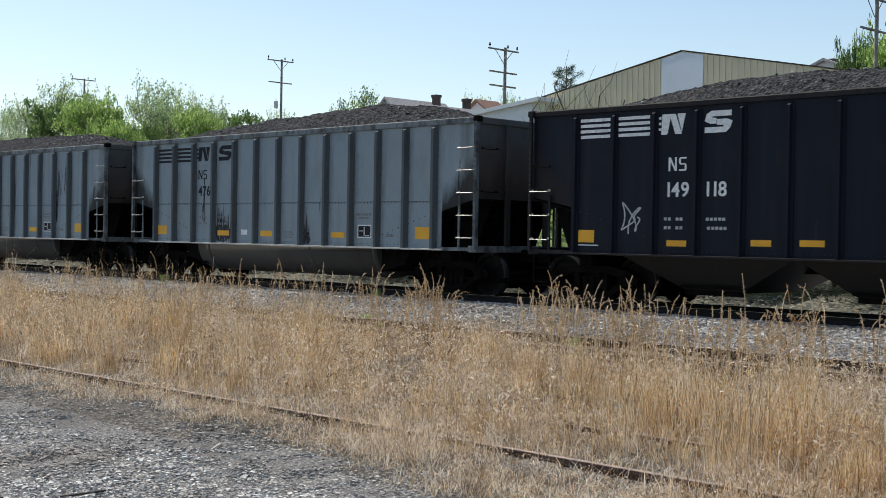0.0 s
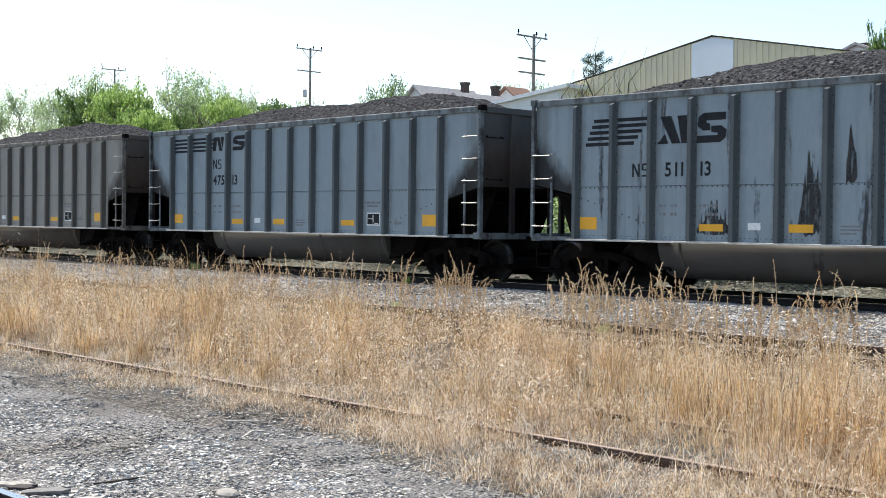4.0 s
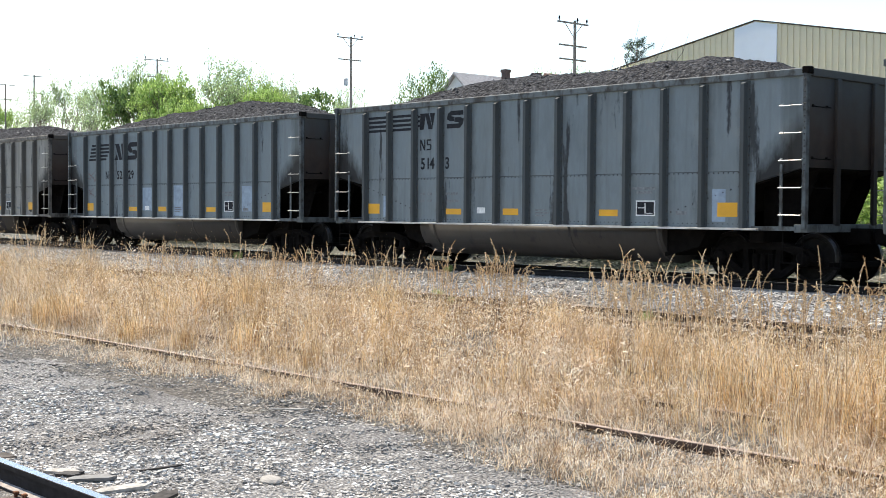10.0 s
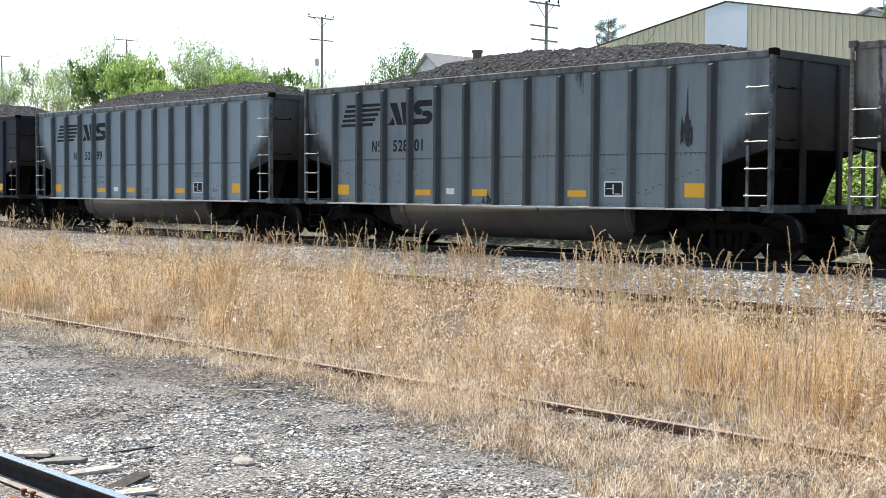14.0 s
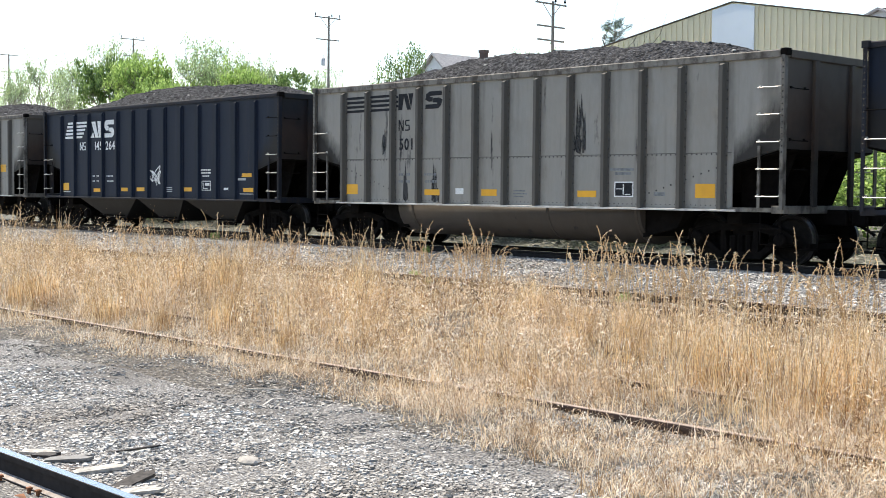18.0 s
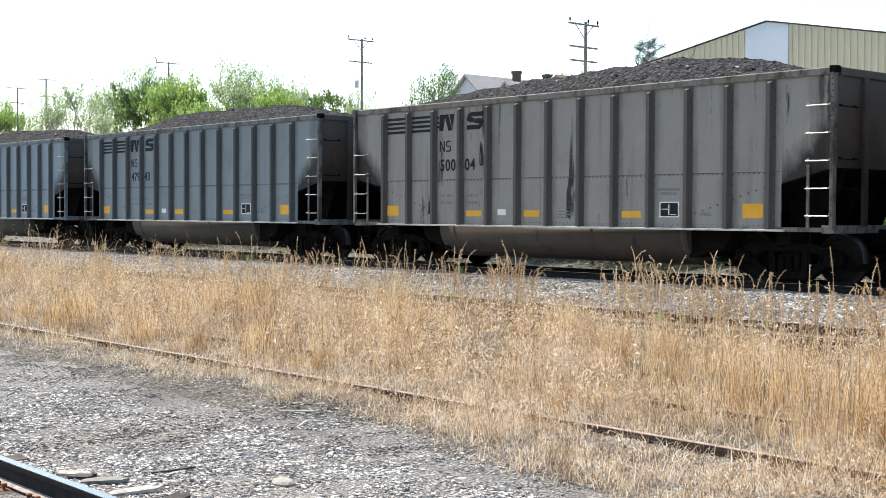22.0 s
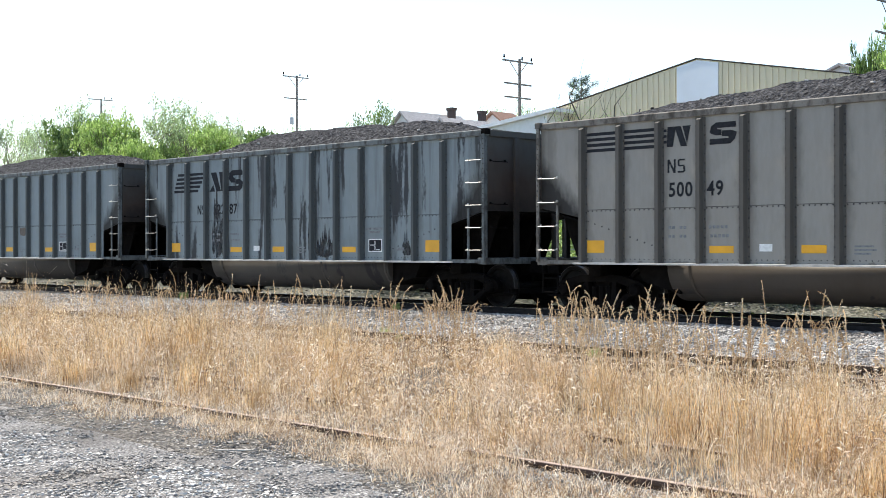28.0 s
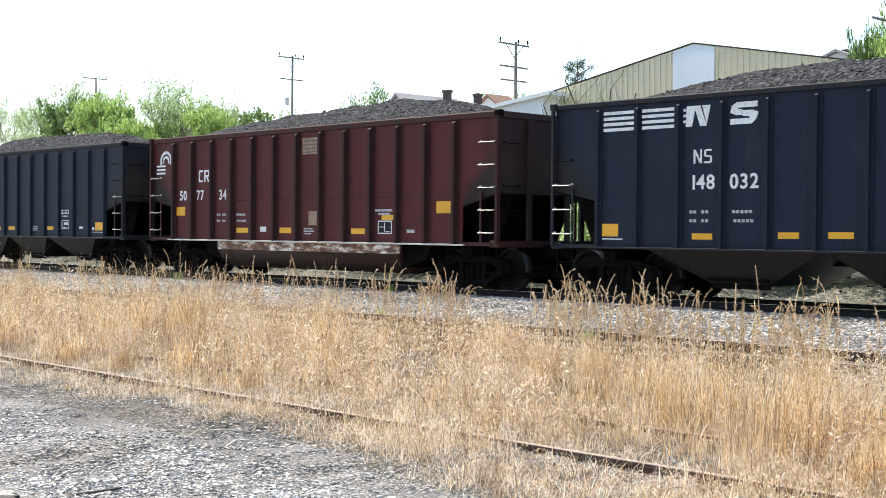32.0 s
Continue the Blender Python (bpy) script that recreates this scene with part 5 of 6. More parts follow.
blades("dry_grass", 22000, tufted(8.5, 13.7, 0.04, 420, 0.075, 2.0), tall, (0.003, 0.007), 0.2, "tall dry straw-coloured grass between sidings", 11, 4)
blades("dry_grass", 9000, tufted(11.2, 14.4, -0.2, 330, 0.12, 8.0, (50, 69)), lambda rng, x, y, n: np.clip(rng.normal(0.62, 0.2, n), 0.15, 1.1), (0.003, 0.007), 0.3, "tall golden grass towards the far end of the yard", 27, 4)
# tall golden clumps: bearing, distance across the tracks, height
CLUMPS = [(31.2, 9.1, 1.22), (29.0, 9.5, 1.15), (33.2, 10.4, 0.98), (35.6, 10.0, 0.98), (36.4, 11.6, 0.85), (38.9, 10.8, 0.95), (41.5, 11.2, 0.92), (45.0, 11.5, 0.90), (48.4, 12.0, 0.80), (52.6, 11.2, 0.98), (53.9, 10.6, 0.95), (56.0, 10.9, 0.88), (58.5, 11.5, 0.85), (61.0, 11.0, 0.85), (64.0, 11.5, 0.8)]


def clumped(rng, n):
    i = rng.choice(len(CLUMPS), n)
    az, y, h = (np.array(c)[i] for c in zip(*CLUMPS))
    return -y * np.tan(np.radians(az)) + rng.normal(0, 0.20, n), y + rng.normal(0, 0.18, n), h


blades("dry_grass", 5200, clumped, lambda rng, x, y, n: rng.uniform(0.35, 1.0, n), (0.003, 0.006), 0.2, "tall golden clumps of dry grass", 23, 4)
blades("dry_grass", 5500, tufted(9.0, 13.7, -0.25, 500, 0.2, 2.0), tall, (0.003, 0.006), 0.4, "thin dry stems between grass clumps", 16, 4)
blades("dry_grass", 7000, tufted(8.7, 10.2, -0.6, 520, 0.09, 9.0), tall, (0.003, 0.007), 0.3, "dry grass over a sunken rail", 18, 4)
blades("dry_grass", 20000, tufted(8.6, 13.5, -0.06, 520, 0.13, 2.0), lambda rng, x, y, n: 0.85 * tall(rng, x, y, n), (0.004, 0.011), 0.85, "curled dry grass leaves", 15, 5, 0.6, PALESTRAW)
blades("dry_grass", 26000, tufted(8.15, 10.6, -0.75, 1800, 0.10, 3.0), short, (0.004, 0.010), 0.6, "short bleached grass along a sunken rail", 12, 3, 0.2, PALESTRAW)
blades("dry_grass", 10000, tufted(10.0, 14.6, -0.9, 1300, 0.14, 6.0), short, (0.005, 0.012), 0.9, "bleached litter between grass clumps", 19, 3, 0.3, PALESTRAW)
blades("dry_grass", 9000, tufted(7.2, 8.05, -0.1, 700, 0.09, 5.0), short, (0.004, 0.009), 0.65, "bleached grass fringe along a rail", 13, 3, 0.0, PALESTRAW)
blades("dry_grass", 4200, tufted(7.8, 8.06, -0.3, 420, 0.07, 5.0), lambda rng, x, y, n: np.clip(rng.normal(0.16, 0.06, n), 0.05, 0.36), (0.003, 0.007), 0.28, "stiff dry stems in front of a rail", 20, 3)
blades("dry_grass", 9000, tufted(8.2, 9.4, -0.95, 900, 0.13, 1.0), short, (0.005, 0.011), 0.8, "bleached litter behind a rail", 22, 3, 0.2, PALESTRAW)
blades("dry_grass", 17000, fringe, short, (0.004, 0.010), 0.7, "short bleached grass mat on gravel", 17, 3, 0.0, PALESTRAW)
blades("dry_grass", 2200, tufted(13.6, 15.0, 0.0, 160, 0.10, 7.0), lambda rng, x, y, n: np.clip(rng.normal(0.3, 0.13, n), 0.06, 0.65), (0.003, 0.006), 0.4, "dry grass tufts beside the ballast", 14)


def arching(count, seed):
    """Long bleached leaves that bow over and cross one another."""
    rng = np.random.default_rng(seed)
    px, py, tuft = tufted(8.7, 13.2, -0.5, 500, 0.22, 4.0)(rng, count)
    length = rng.uniform(0.22, 0.55, count)
    a = rng.uniform(0, math.tau, count)
    z0 = np.array([uneven(p, q) for p, q in zip(px, py)]) + rng.uniform(0.05, 0.35, count)
    w = rng.uniform(0.0018, 0.0042, count)
    levels, rows = 7, []
    out, up = np.zeros(count), np.zeros(count)
    first, bend = rng.uniform(0.7, 1.35, count), rng.uniform(1.2, 2.6, count)
    for i in range(levels + 1):
        k = w * (1 - 0.85 * (i / levels) ** 2)
        side = np.stack([-np.sin(a) * k, np.cos(a) * k, 0.4 * k], 1)
        mid = np.stack([px + np.cos(a) * out, py + np.sin(a) * out, z0 + up], 1)
        rows += [mid - side, mid + side]
        lift = first - bend * i / levels
        out, up = out + np.cos(lift) * length / levels, up + np.sin(lift) * length / levels
    verts = np.stack(rows, 1)
    start = np.arange(count)[:, None] * (2 * levels + 2)
    faces = np.concatenate([start + np.array([2 * i, 2 * i + 1, 2 * i + 3, 2 * i + 2]) for i in range(levels)])
    tagged(new("dry_grass", raw("dry_grass", verts.reshape(-1, 3).tolist(), faces.tolist(), PALESTRAW)), "long bleached grass leaves bowed over", "grass", kind="stuff")


arching(1500, 41)


def flecks(name, count, spread, height, size, mat, label, seed, wide=(0.10, 0.26)):
    """Pale leaf bits strewn among the stems as sunlit sparkle, in one mesh."""
    rng = np.random.default_rng(seed)
    px, py, tuft = spread(rng, count)
    h = height(rng, px, py, count) * tuft * rng.random(count) ** 0.6 * 1.1
    base = np.array([uneven(p, q) for p, q in zip(px, py)])
    c = np.stack([px, py, base + h + 0.01], 1)
    u = rng.normal(size=(count, 3)) * np.array([1.0, 1.0, 0.9])
    u /= np.linalg.norm(u, axis=1)[:, None]
    v = np.cross(u, rng.normal(size=(count, 3)))
    v /= np.linalg.norm(v, axis=1)[:, None]
    a = rng.uniform(size[0], size[1], count)[:, None]
    b = a * rng.uniform(wide[0], wide[1], count)[:, None]
    bend = np.array([0, 0, 1.0]) * a * 0.25
    quad = np.stack([c - u * a - bend, c + v * b, c + u * a - bend, c - v * b], 1).reshape(-1, 3)
    tagged(new(name, raw(name, quad.tolist(), np.arange(count * 4).reshape(-1, 4).tolist(), mat)), label, "grass", kind="stuff")


flecks("grass_chaff", 60000, tufted(8.9, 13.6, -0.35, 900, 0.15, 2.0), tall, (0.014, 0.042), PALESTRAW, "pale leaf bits added as sunlit sparkle among grass stems", 31)
flecks("grass_chaff", 26000, tufted(7.0, 9.6, -0.35, 1200, 0.16, 3.0), short, (0.010, 0.028), PALESTRAW, "pale leaf bits added as sunlit sparkle along a rail", 32)


# bearings at which the tall stalks stand in bunches
STALK_BEARINGS = (68.9, 65.9, 63.7, 61.7, 60.8, 60.1, 58.5, 57.3, 55.5, 53.9, 52.1, 50.6, 48.2, 46.2, 45.6, 41.1, 40.3, 39.3, 38.1, 37.1, 36.5, 35.0, 32.5, 31.2, 30.2, 28.9, 26.6)


def seed_stalks(count, seed):
    """Tall bowed stalks with feathery nodding heads, standing in loose groups."""
    rng = np.random.default_rng(seed)
    verts, faces = [], []
    groups = []
    for az in STALK_BEARINGS:
        for _ in range(3):
            y = rng.uniform(12.6, 14.3)
            groups.append((-y * math.tan(math.radians(az + rng.normal(0, 0.18))), y, rng.uniform(0.85, 1.15)))
    for _ in range(30):
        y = rng.uniform(11.6, 14.5)
        groups.append((-y * math.tan(math.radians(rng.uniform(24, 69))), y, rng.uniform(0.6, 0.95)))
    for _ in range(count):
        gx, gy, gh = groups[rng.integers(len(groups))]
        x, y = gx + rng.normal(0, 0.13), gy + rng.normal(0, 0.13)
        h = float(np.clip(rng.normal(0.93, 0.23) * gh, 0.4, 1.5))
        a = rng.uniform(0, math.tau)
        bow, curl = rng.uniform(0.02, 0.24) * h, rng.choice([0.3, 0.6, 1.0, 1.6]) * rng.uniform(0.7, 1.3)
        z0 = uneven(x, y)
        p, pts = Vector((x, y, z0)), []
        for i in range(15):
            pts.append(p)
            u = i / 14
            lean = bow / h * (0.4 + u) + (curl * max(0.0, u - 0.62) / 0.38) ** 1.4
            p = p + Vector((math.cos(a) * math.sin(lean), math.sin(a) * math.sin(lean), math.cos(lean))) * h / 14 * (1.0 if i < 9 else 0.72)
        for i in range(14):
            w = 0.0024 if i < 10 else 0.0042
            b = len(verts)
            d = Vector((1, 0.3, 0.2)).normalized() * w
            verts.extend([pts[i] - d, pts[i] + d, pts[i + 1] + d, pts[i + 1] - d])
            faces.append((b, b + 1, b + 2, b + 3))
            if i >= 8:
                for _ in range(8):
                    p = pts[i].lerp(pts[i + 1], rng.random())
                    q = p + Vector((rng.normal(0, 0.015), rng.normal(0, 0.015), rng.normal(-0.010, 0.015)))
                    b = len(verts)
                    verts.extend([p, q, p + Vector((0.005, 0, -0.012))])
                    faces.append((b, b + 1, b + 2))
    tagged(new("seed_stalks", raw("seed_stalks", [tuple(v) for v in verts], faces, STALK)), "tall bowed dry grass stalks with seed heads", "grass", kind="stuff")


seed_stalks(1000, 21)


# ---- debris beside the near rail ----
def debris():
    for x, y, lx, ly, turn, tilt, mat, label in ((-8.95, 4.22, 0.30, 0.10, 28, 3, PALEWOOD, "bleached split of wood on gravel"), (-8.78, 4.19, 0.22, 0.09, 20, 5, WETWOOD, "dark split of wood on gravel"), (-8.52, 4.24, 0.34, 0.10, 52, 3, SLATE, "grey weathered board end on gravel"),
                                        (-8.07, 4.24, 0.36, 0.10, 72, 4, PALEWOOD, "bleached flake of wood on gravel"), (-7.62, 4.24, 0.40, 0.10, 108, 9, WETWOOD, "dark broken board end tilted on gravel"), (-8.50, 4.78, 0.34, 0.025, 80, 2, WETWOOD, "thin dark stick on gravel"),
                                        (-7.30, 4.12, 0.30, 0.10, 60, 4, PALEWOOD, "bleached flake of wood on gravel"), (-9.9, 6.9, 0.4, 0.02, 40, 1, PALEWOOD, "pale dry twig on gravel"), (-9.3, 6.5, 0.35, 0.02, 130, 1, PALEWOOD, "pale dry twig on gravel")):
        bm = bmesh.new()
        prism(bm, [(-lx / 2, -ly / 2), (lx * 0.38, -ly * 0.6), (lx / 2, -ly * 0.1), (lx * 0.30, ly * 0.15), (lx * 0.42, ly / 2), (-lx * 0.40, ly * 0.45), (-lx * 0.52, ly * 0.1)], 0, min(0.022, ly * 0.5), "z")
        ob = place("wood_splinter", finish("wood_splinter", bm, mat), at=pose(x, y, uneven(x, y) + 0.012, tilt, -tilt, turn))
        tagged(ob, label, "wood scrap", "scraps by the rail")
    bm = bmesh.new()
    box(bm, -0.17, 0.17, -0.04, 0.04, 0, 0.03, 0.006)
    tagged(place("wood_scrap", finish("wood_scrap", bm, PALEWOOD), at=pose(-16.75, 7.94, uneven(-16.75, 7.94) + 0.012, 0, 2, 18)), "bleached scrap of board lying on gravel", "board")
    bm = bmesh.new()
    bmesh.ops.create_icosphere(bm, subdivisions=2, radius=0.075)
    for v in bm.verts:
        v.co *= 1 + 0.25 * noise.noise(v.co * 9)
        v.co.z *= 0.45
        v.co.x *= 1.35
    tagged(place("pale_stone", finish("pale_stone", bm, PALESTONE), at=pose(-7.62, 5.15, uneven(-7.62, 5.15) + 0.02)), "large pale stone among grey gravel", "stone")


WETWOOD = plain("dark_wood_splinter", (0.05, 0.043, 0.038), 0.85, 0, 22, 0.6)
SLATE = plain("weathered_slab", (0.17, 0.165, 0.155), 0.7, 0, 9, 0.4)
PALEWOOD = plain("bleached_wood", (0.40, 0.375, 0.335), 0.85, 0, 22, 0.4)
PALESTONE = plain("pale_stone", (0.36, 0.335, 0.30), 0.85, 0, 12, 0.15)
debris()


# ---- poles ----
def utility_pole(az, el, y, arms, transformer, insulators):
    x = -y * math.tan(radians(az))
    top = EYE + y / math.cos(radians(az)) * math.tan(radians(el)) + 0.15
    z0 = lie(y)
    pole = tagged(new("utility_pole"), "weathered wooden utility pole with crossarms", "utility pole", "pole line beyond the tracks")
    pole.matrix_basis = pose(x, y, z0)
    h = top - z0
    bm = bmesh.new()
    rod(bm, (0, 0, -0.3), (0, 0, h), 0.115, 10, 0.08)
    part("shaft", bm, POLE, pole)
    for k, (drop, half) in enumerate(arms):
        bm = bmesh.new()
        box(bm, -0.18, -0.10, -half, half, h - drop - 0.042, h - drop + 0.042, 0.01)
        arm = part("crossarm", bm, POLE, pole)
        if k == 0:
            for yy in insulators:
                bm = bmesh.new()
                rod(bm, (-0.13, yy, h - drop + 0.05), (-0.13, yy, h - drop + 0.2), 0.02)
                rod(bm, (-0.13, yy, h - drop + 0.14), (-0.13, yy, h - drop + 0.30), 0.055, 8, 0.035)
                part("insulator", bm, NEARBLACK, arm)
            for s in (-1, 1):
                bm = bmesh.new()
                rod(bm, (-0.1, s * half * 0.6, h - drop), (-0.1, 0, h - drop - 0.75), 0.02)
                part("brace", bm, POLE, pole)
    if transformer:
        bm = bmesh.new()
        rod(bm, (-0.1, -0.42, h - transformer - 0.72), (-0.1, -0.42, h - transformer - 0.2), 0.16, 12)
        rod(bm, (-0.1, -0.42, h - transformer - 0.2), (-0.1, -0.42, h - transformer - 0.12), 0.14, 12, 0.04)
        rod(bm, (-0.1, -0.42, h - transformer - 0.14), (-0.1, -0.42, h - transformer + 0.08), 0.02, 6)
        part("transformer", bm, CAN, pole, "pale grey transformer can")


CAN = plain("pale_grey_can", (0.55, 0.58, 0.60), 0.5, 0, 4, 0.1)
utility_pole(42.57, 8.2, 52.0, ((0.12, 1.22), (1.35, 1.1), (2.1, 1.05)), 0, (-1.1, 0.35, 1.1))
utility_pole(52.46, 7.5, 60.0, ((0.1, 1.22), (1.75, 1.1)), 3.0, (-1.15, 0.4, 1.15))
utility_pole(60.86, 6.35, 62.0, ((0.1, 1.3), (1.7, 1.0)), 0, (-1.2, 0.45, 1.2))
utility_pole(65.95, 5.5, 62.0, ((0.1, 1.2), (2.0, 0.9)), 0, ())
utility_pole(67.1, 5.1, 62.0, ((0.1, 1.2), (1.8, 0.9)), 0, (-1.1, 1.1))
utility_pole(26.75, 10.15, 50.0, ((0.1, 1.2), (1.4, 1.1)), 0, (-1.1, 0.4, 1.1))


# ---- buildings ----
def metal_building():
    y, xa, za, slope, half = 47.0, -32.67, 10.02, 0.189, 12.0
    b = tagged(new("metal_building"), "large cream ribbed metal building with a white gable panel", "building")
    z0 = lie(y) - 0.5
    eave = za - slope * half
    gable = [(xa - half, z0), (xa + half, z0), (xa + half, eave), (xa, za), (xa - half, eave)]
    bm = bmesh.new()
    prism(bm, gable, y, y + 0.2)
    wall = part("gable_wall", bm, CREAM, b)
    for s in (-1, 1):
        bm = bmesh.new()
        x = xa + s * half
        box(bm, min(x, x - s * 0.2), max(x, x - s * 0.2), y + 0.2, y + 40, z0, eave)
        part("side_wall", bm, CREAM, b)
        bm = bmesh.new()
        prism(bm, [(xa, za + 0.02), (x + s * 0.3, eave - 0.3 * slope + 0.02), (x + s * 0.3, eave - 0.3 * slope + 0.055), (xa, za + 0.055)], y - 0.07, y + 40.2)
        part("roof", bm, ROOFMETAL, b, "low-pitched metal roof with a dark edge")
    x = xa - half + 0.15
    while x < xa + half:
        top = za - slope * abs(x - xa) - 0.03
        bm = bmesh.new()
        box(bm, x - 0.03, x + 0.03, y - 0.035, y, z0, top if not (xa - 1.07 < x < xa + 1.12) else 7.3)
        part("siding_rib", bm, CREAM, wall)
        x += 0.305
    bm = bmesh.new()
    prism(bm, [(xa - 1.05, 7.35), (xa + 1.10, 7.35), (xa + 1.10, za - slope * 1.1 - 0.05), (xa, za - 0.05), (xa - 1.05, za - slope * 1.05 - 0.05)], y - 0.05, y - 0.004)
    part("gable_panel", bm, WHITESHEET, b, "white translucent sheet under the ridge")
    bm = bmesh.new()
    box(bm, xa - 0.95, xa - 0.55, y - 0.06, y - 0.004, 6.4, 7.25)
    part("door_frame", bm, RUST, b, "rusty red strip")


metal_building()


def shed():
    s = tagged(new("white_shed"), "white metal lean-to shed beside a larger building", "shed")
    bm = bmesh.new()
    prism(bm, [(-47.1, lie(45) - 0.4), (-39.95, lie(45) - 0.4), (-39.95, 8.10), (-47.1, 7.30)], 45.4, 46.6)
    part("shed_wall", bm, HOUSEWALL, s)
    bm = bmesh.new()
    prism(bm, [(-47.7, 7.22), (-39.4, 8.14), (-39.4, 8.32), (-47.7, 7.40)], 45.2, 46.7)
    part("shed_roof", bm, WHITEROOF, s)


shed()


def house(az, el, y, half, slope, length, roofing, chimneys, label):
    x = -y * math.tan(radians(az))
    top = EYE + y / math.cos(radians(az)) * math.tan(radians(el))
    h = tagged(new("house"), label, "house", "houses beyond the tracks")
    eave = top - slope * half
    z0 = lie(y) - 0.5
    bm = bmesh.new()
    prism(bm, [(x - half, z0), (x + half, z0), (x + half, eave), (x, top), (x - half, eave)], y, y + length)
    part("wall", bm, HOUSEWALL, h)
    for s in (-1, 1):
        bm = bmesh.new()
        prism(bm, [(x, top + 0.02), (x + s * (half + 0.3), eave - 0.3 * slope + 0.02), (x + s * (half + 0.3), eave - 0.3 * slope + 0.16), (x, top + 0.18)], y - 0.3, y + length + 0.3)
        part("roof", bm, roofing, h)
    for dx in (-0.9, 0.9):
        bm = bmesh.new()
        box(bm, x + dx - 0.35, x + dx + 0.35, y - 0.06, y - 0.01, top - 3.0, top - 1.9)
        w = part("window", bm, HOUSEWALL, h)
        bm = bmesh.new()
        box(bm, x + dx - 0.28, x + dx + 0.28, y - 0.075, y - 0.062, top - 2.93, top - 1.97)
        part("pane", bm, PANE, w)
    for caz, cel, cy in chimneys:
        cx = -cy * math.tan(radians(caz))
        ct = EYE + cy / math.cos(radians(caz)) * math.tan(radians(cel))
        bm = bmesh.new()
        box(bm, cx - 0.22, cx + 0.22, cy - 0.22, cy + 0.22, ct - 3.5, ct - 0.2)
        box(bm, cx - 0.27, cx + 0.27, cy - 0.27, cy + 0.27, ct - 0.2, ct)
        part("chimney", bm, BRICK, h)


house(47.78, 5.97, 60.0, 4.2, 0.9, 5.4, SHINGLE, ((45.6, 6.21, 64.4),), "white clapboard house with grey shingle roof and brick chimney")
house(46.0, 5.68, 61.5, 2.6, 0.85, 4.0, SHINGLE, (), "white gabled wing under a grey shingle roof")
house(44.5, 5.5, 68.0, 3.0, 0.6, 5.0, SHINGLE, ((44.25, 6.06, 67.0),), "white house with grey roof and red brick chimney")
house(43.75, 5.95, 72.0, 2.6, 0.7, 2.0, REDROOF, (), "white house under a faded red roof")
house(28.8, 7.66, 75.0, 1.6, 0.4, 4.0, SHINGLE, ((28.5, 7.74, 75.5),), "distant house with a dark roof and chimney")


# ---- trees and shrubs ----
def leaf_cloud(rng, centres, per, spread, size):
    """Small leaf quads strewn round twig ends."""
    n = len(centres) * per
    c = np.repeat(np.array(centres), per, 0) + np.clip(rng.normal(0, 1, (n, 3)), -1.7, 1.7) * spread
    u = rng.normal(size=(n, 3))
    u /= np.linalg.norm(u, axis=1)[:, None]
    v = np.cross(u, rng.normal(size=(n, 3)))
    v /= np.linalg.norm(v, axis=1)[:, None]
    s = rng.uniform(size * 0.5, size * 1.3, n)[:, None]
    quad = np.stack([c - u * s, c + v * s * 0.6, c + u * s, c - v * s * 0.6], 1).reshape(-1, 3)
    f = np.arange(n * 4).reshape(-1, 4)
    return quad.tolist(), f.tolist()


def tree_parts(seed, height, crown_w, bole, leaf, per, spread, size, twigs, stout=1.0):
    rng = random.Random(seed)
    bm = bmesh.new()
    ends = []

    def limb(a, d, length, r, depth):
        b = a + d * length
        rod(bm, a, b, r, 6 if depth < 2 else 4, r * 0.62)
        if depth >= twigs:
            ends.append(tuple(b))
            ends.append(tuple(a.lerp(b, 0.5)))
            return
        for k in range(rng.choice((2, 3, 3))):
            side = Vector((rng.gauss(0, 1), rng.gauss(0, 1), rng.gauss(0.25, 0.4))).normalized()
            n = (d * 0.75 + side * (0.55 + crown_w / height * 0.6)).normalized()
            limb(a.lerp(b, rng.uniform(0.65, 1.0)), n, length * rng.uniform(0.6, 0.82), r * (0.55 if stout > 0.5 else 0.8), depth + 1)

    base = Vector((0, 0, -0.3))
    trunk_top = Vector((rng.uniform(-0.2, 0.2), rng.uniform(-0.2, 0.2), height * bole))
    rod(bm, base, trunk_top, height * 0.022 * stout, 8, height * 0.015 * stout)
    for k in range(5):
        a = k * math.tau / 5 + rng.uniform(-0.4, 0.4)
        out = crown_w / height * 1.1
        d = Vector((math.cos(a) * out, math.sin(a) * out, 1.0 if k else 1.6)).normalized()
        limb(trunk_top * rng.uniform(0.8, 1.0), d, height * (1 - bole) * 0.36, height * 0.010 * stout, 0)
    wood = finish("trunk", bm, BARK)
    nr = np.random.default_rng(seed)
    v, f = leaf_cloud(nr, ends, per, spread, size)
    peak = sorted(p[2] for p in v)[int(len(v) * 0.985)]
    return wood, raw("crown", v, f, leaf), peak


def plant(name, parts, x, y, scale, turn, label, category, group=""):
    t = tagged(new(name), label, category, group)
    t.matrix_basis = Matrix.Translation((x, y, lie(y) - 0.05)) @ pose(0, 0, 0, 0, 0, turn) @ Matrix.Diagonal((*scale, 1))
    place("trunk", parts[0], t)
    place("crown", parts[1], t)
    return t


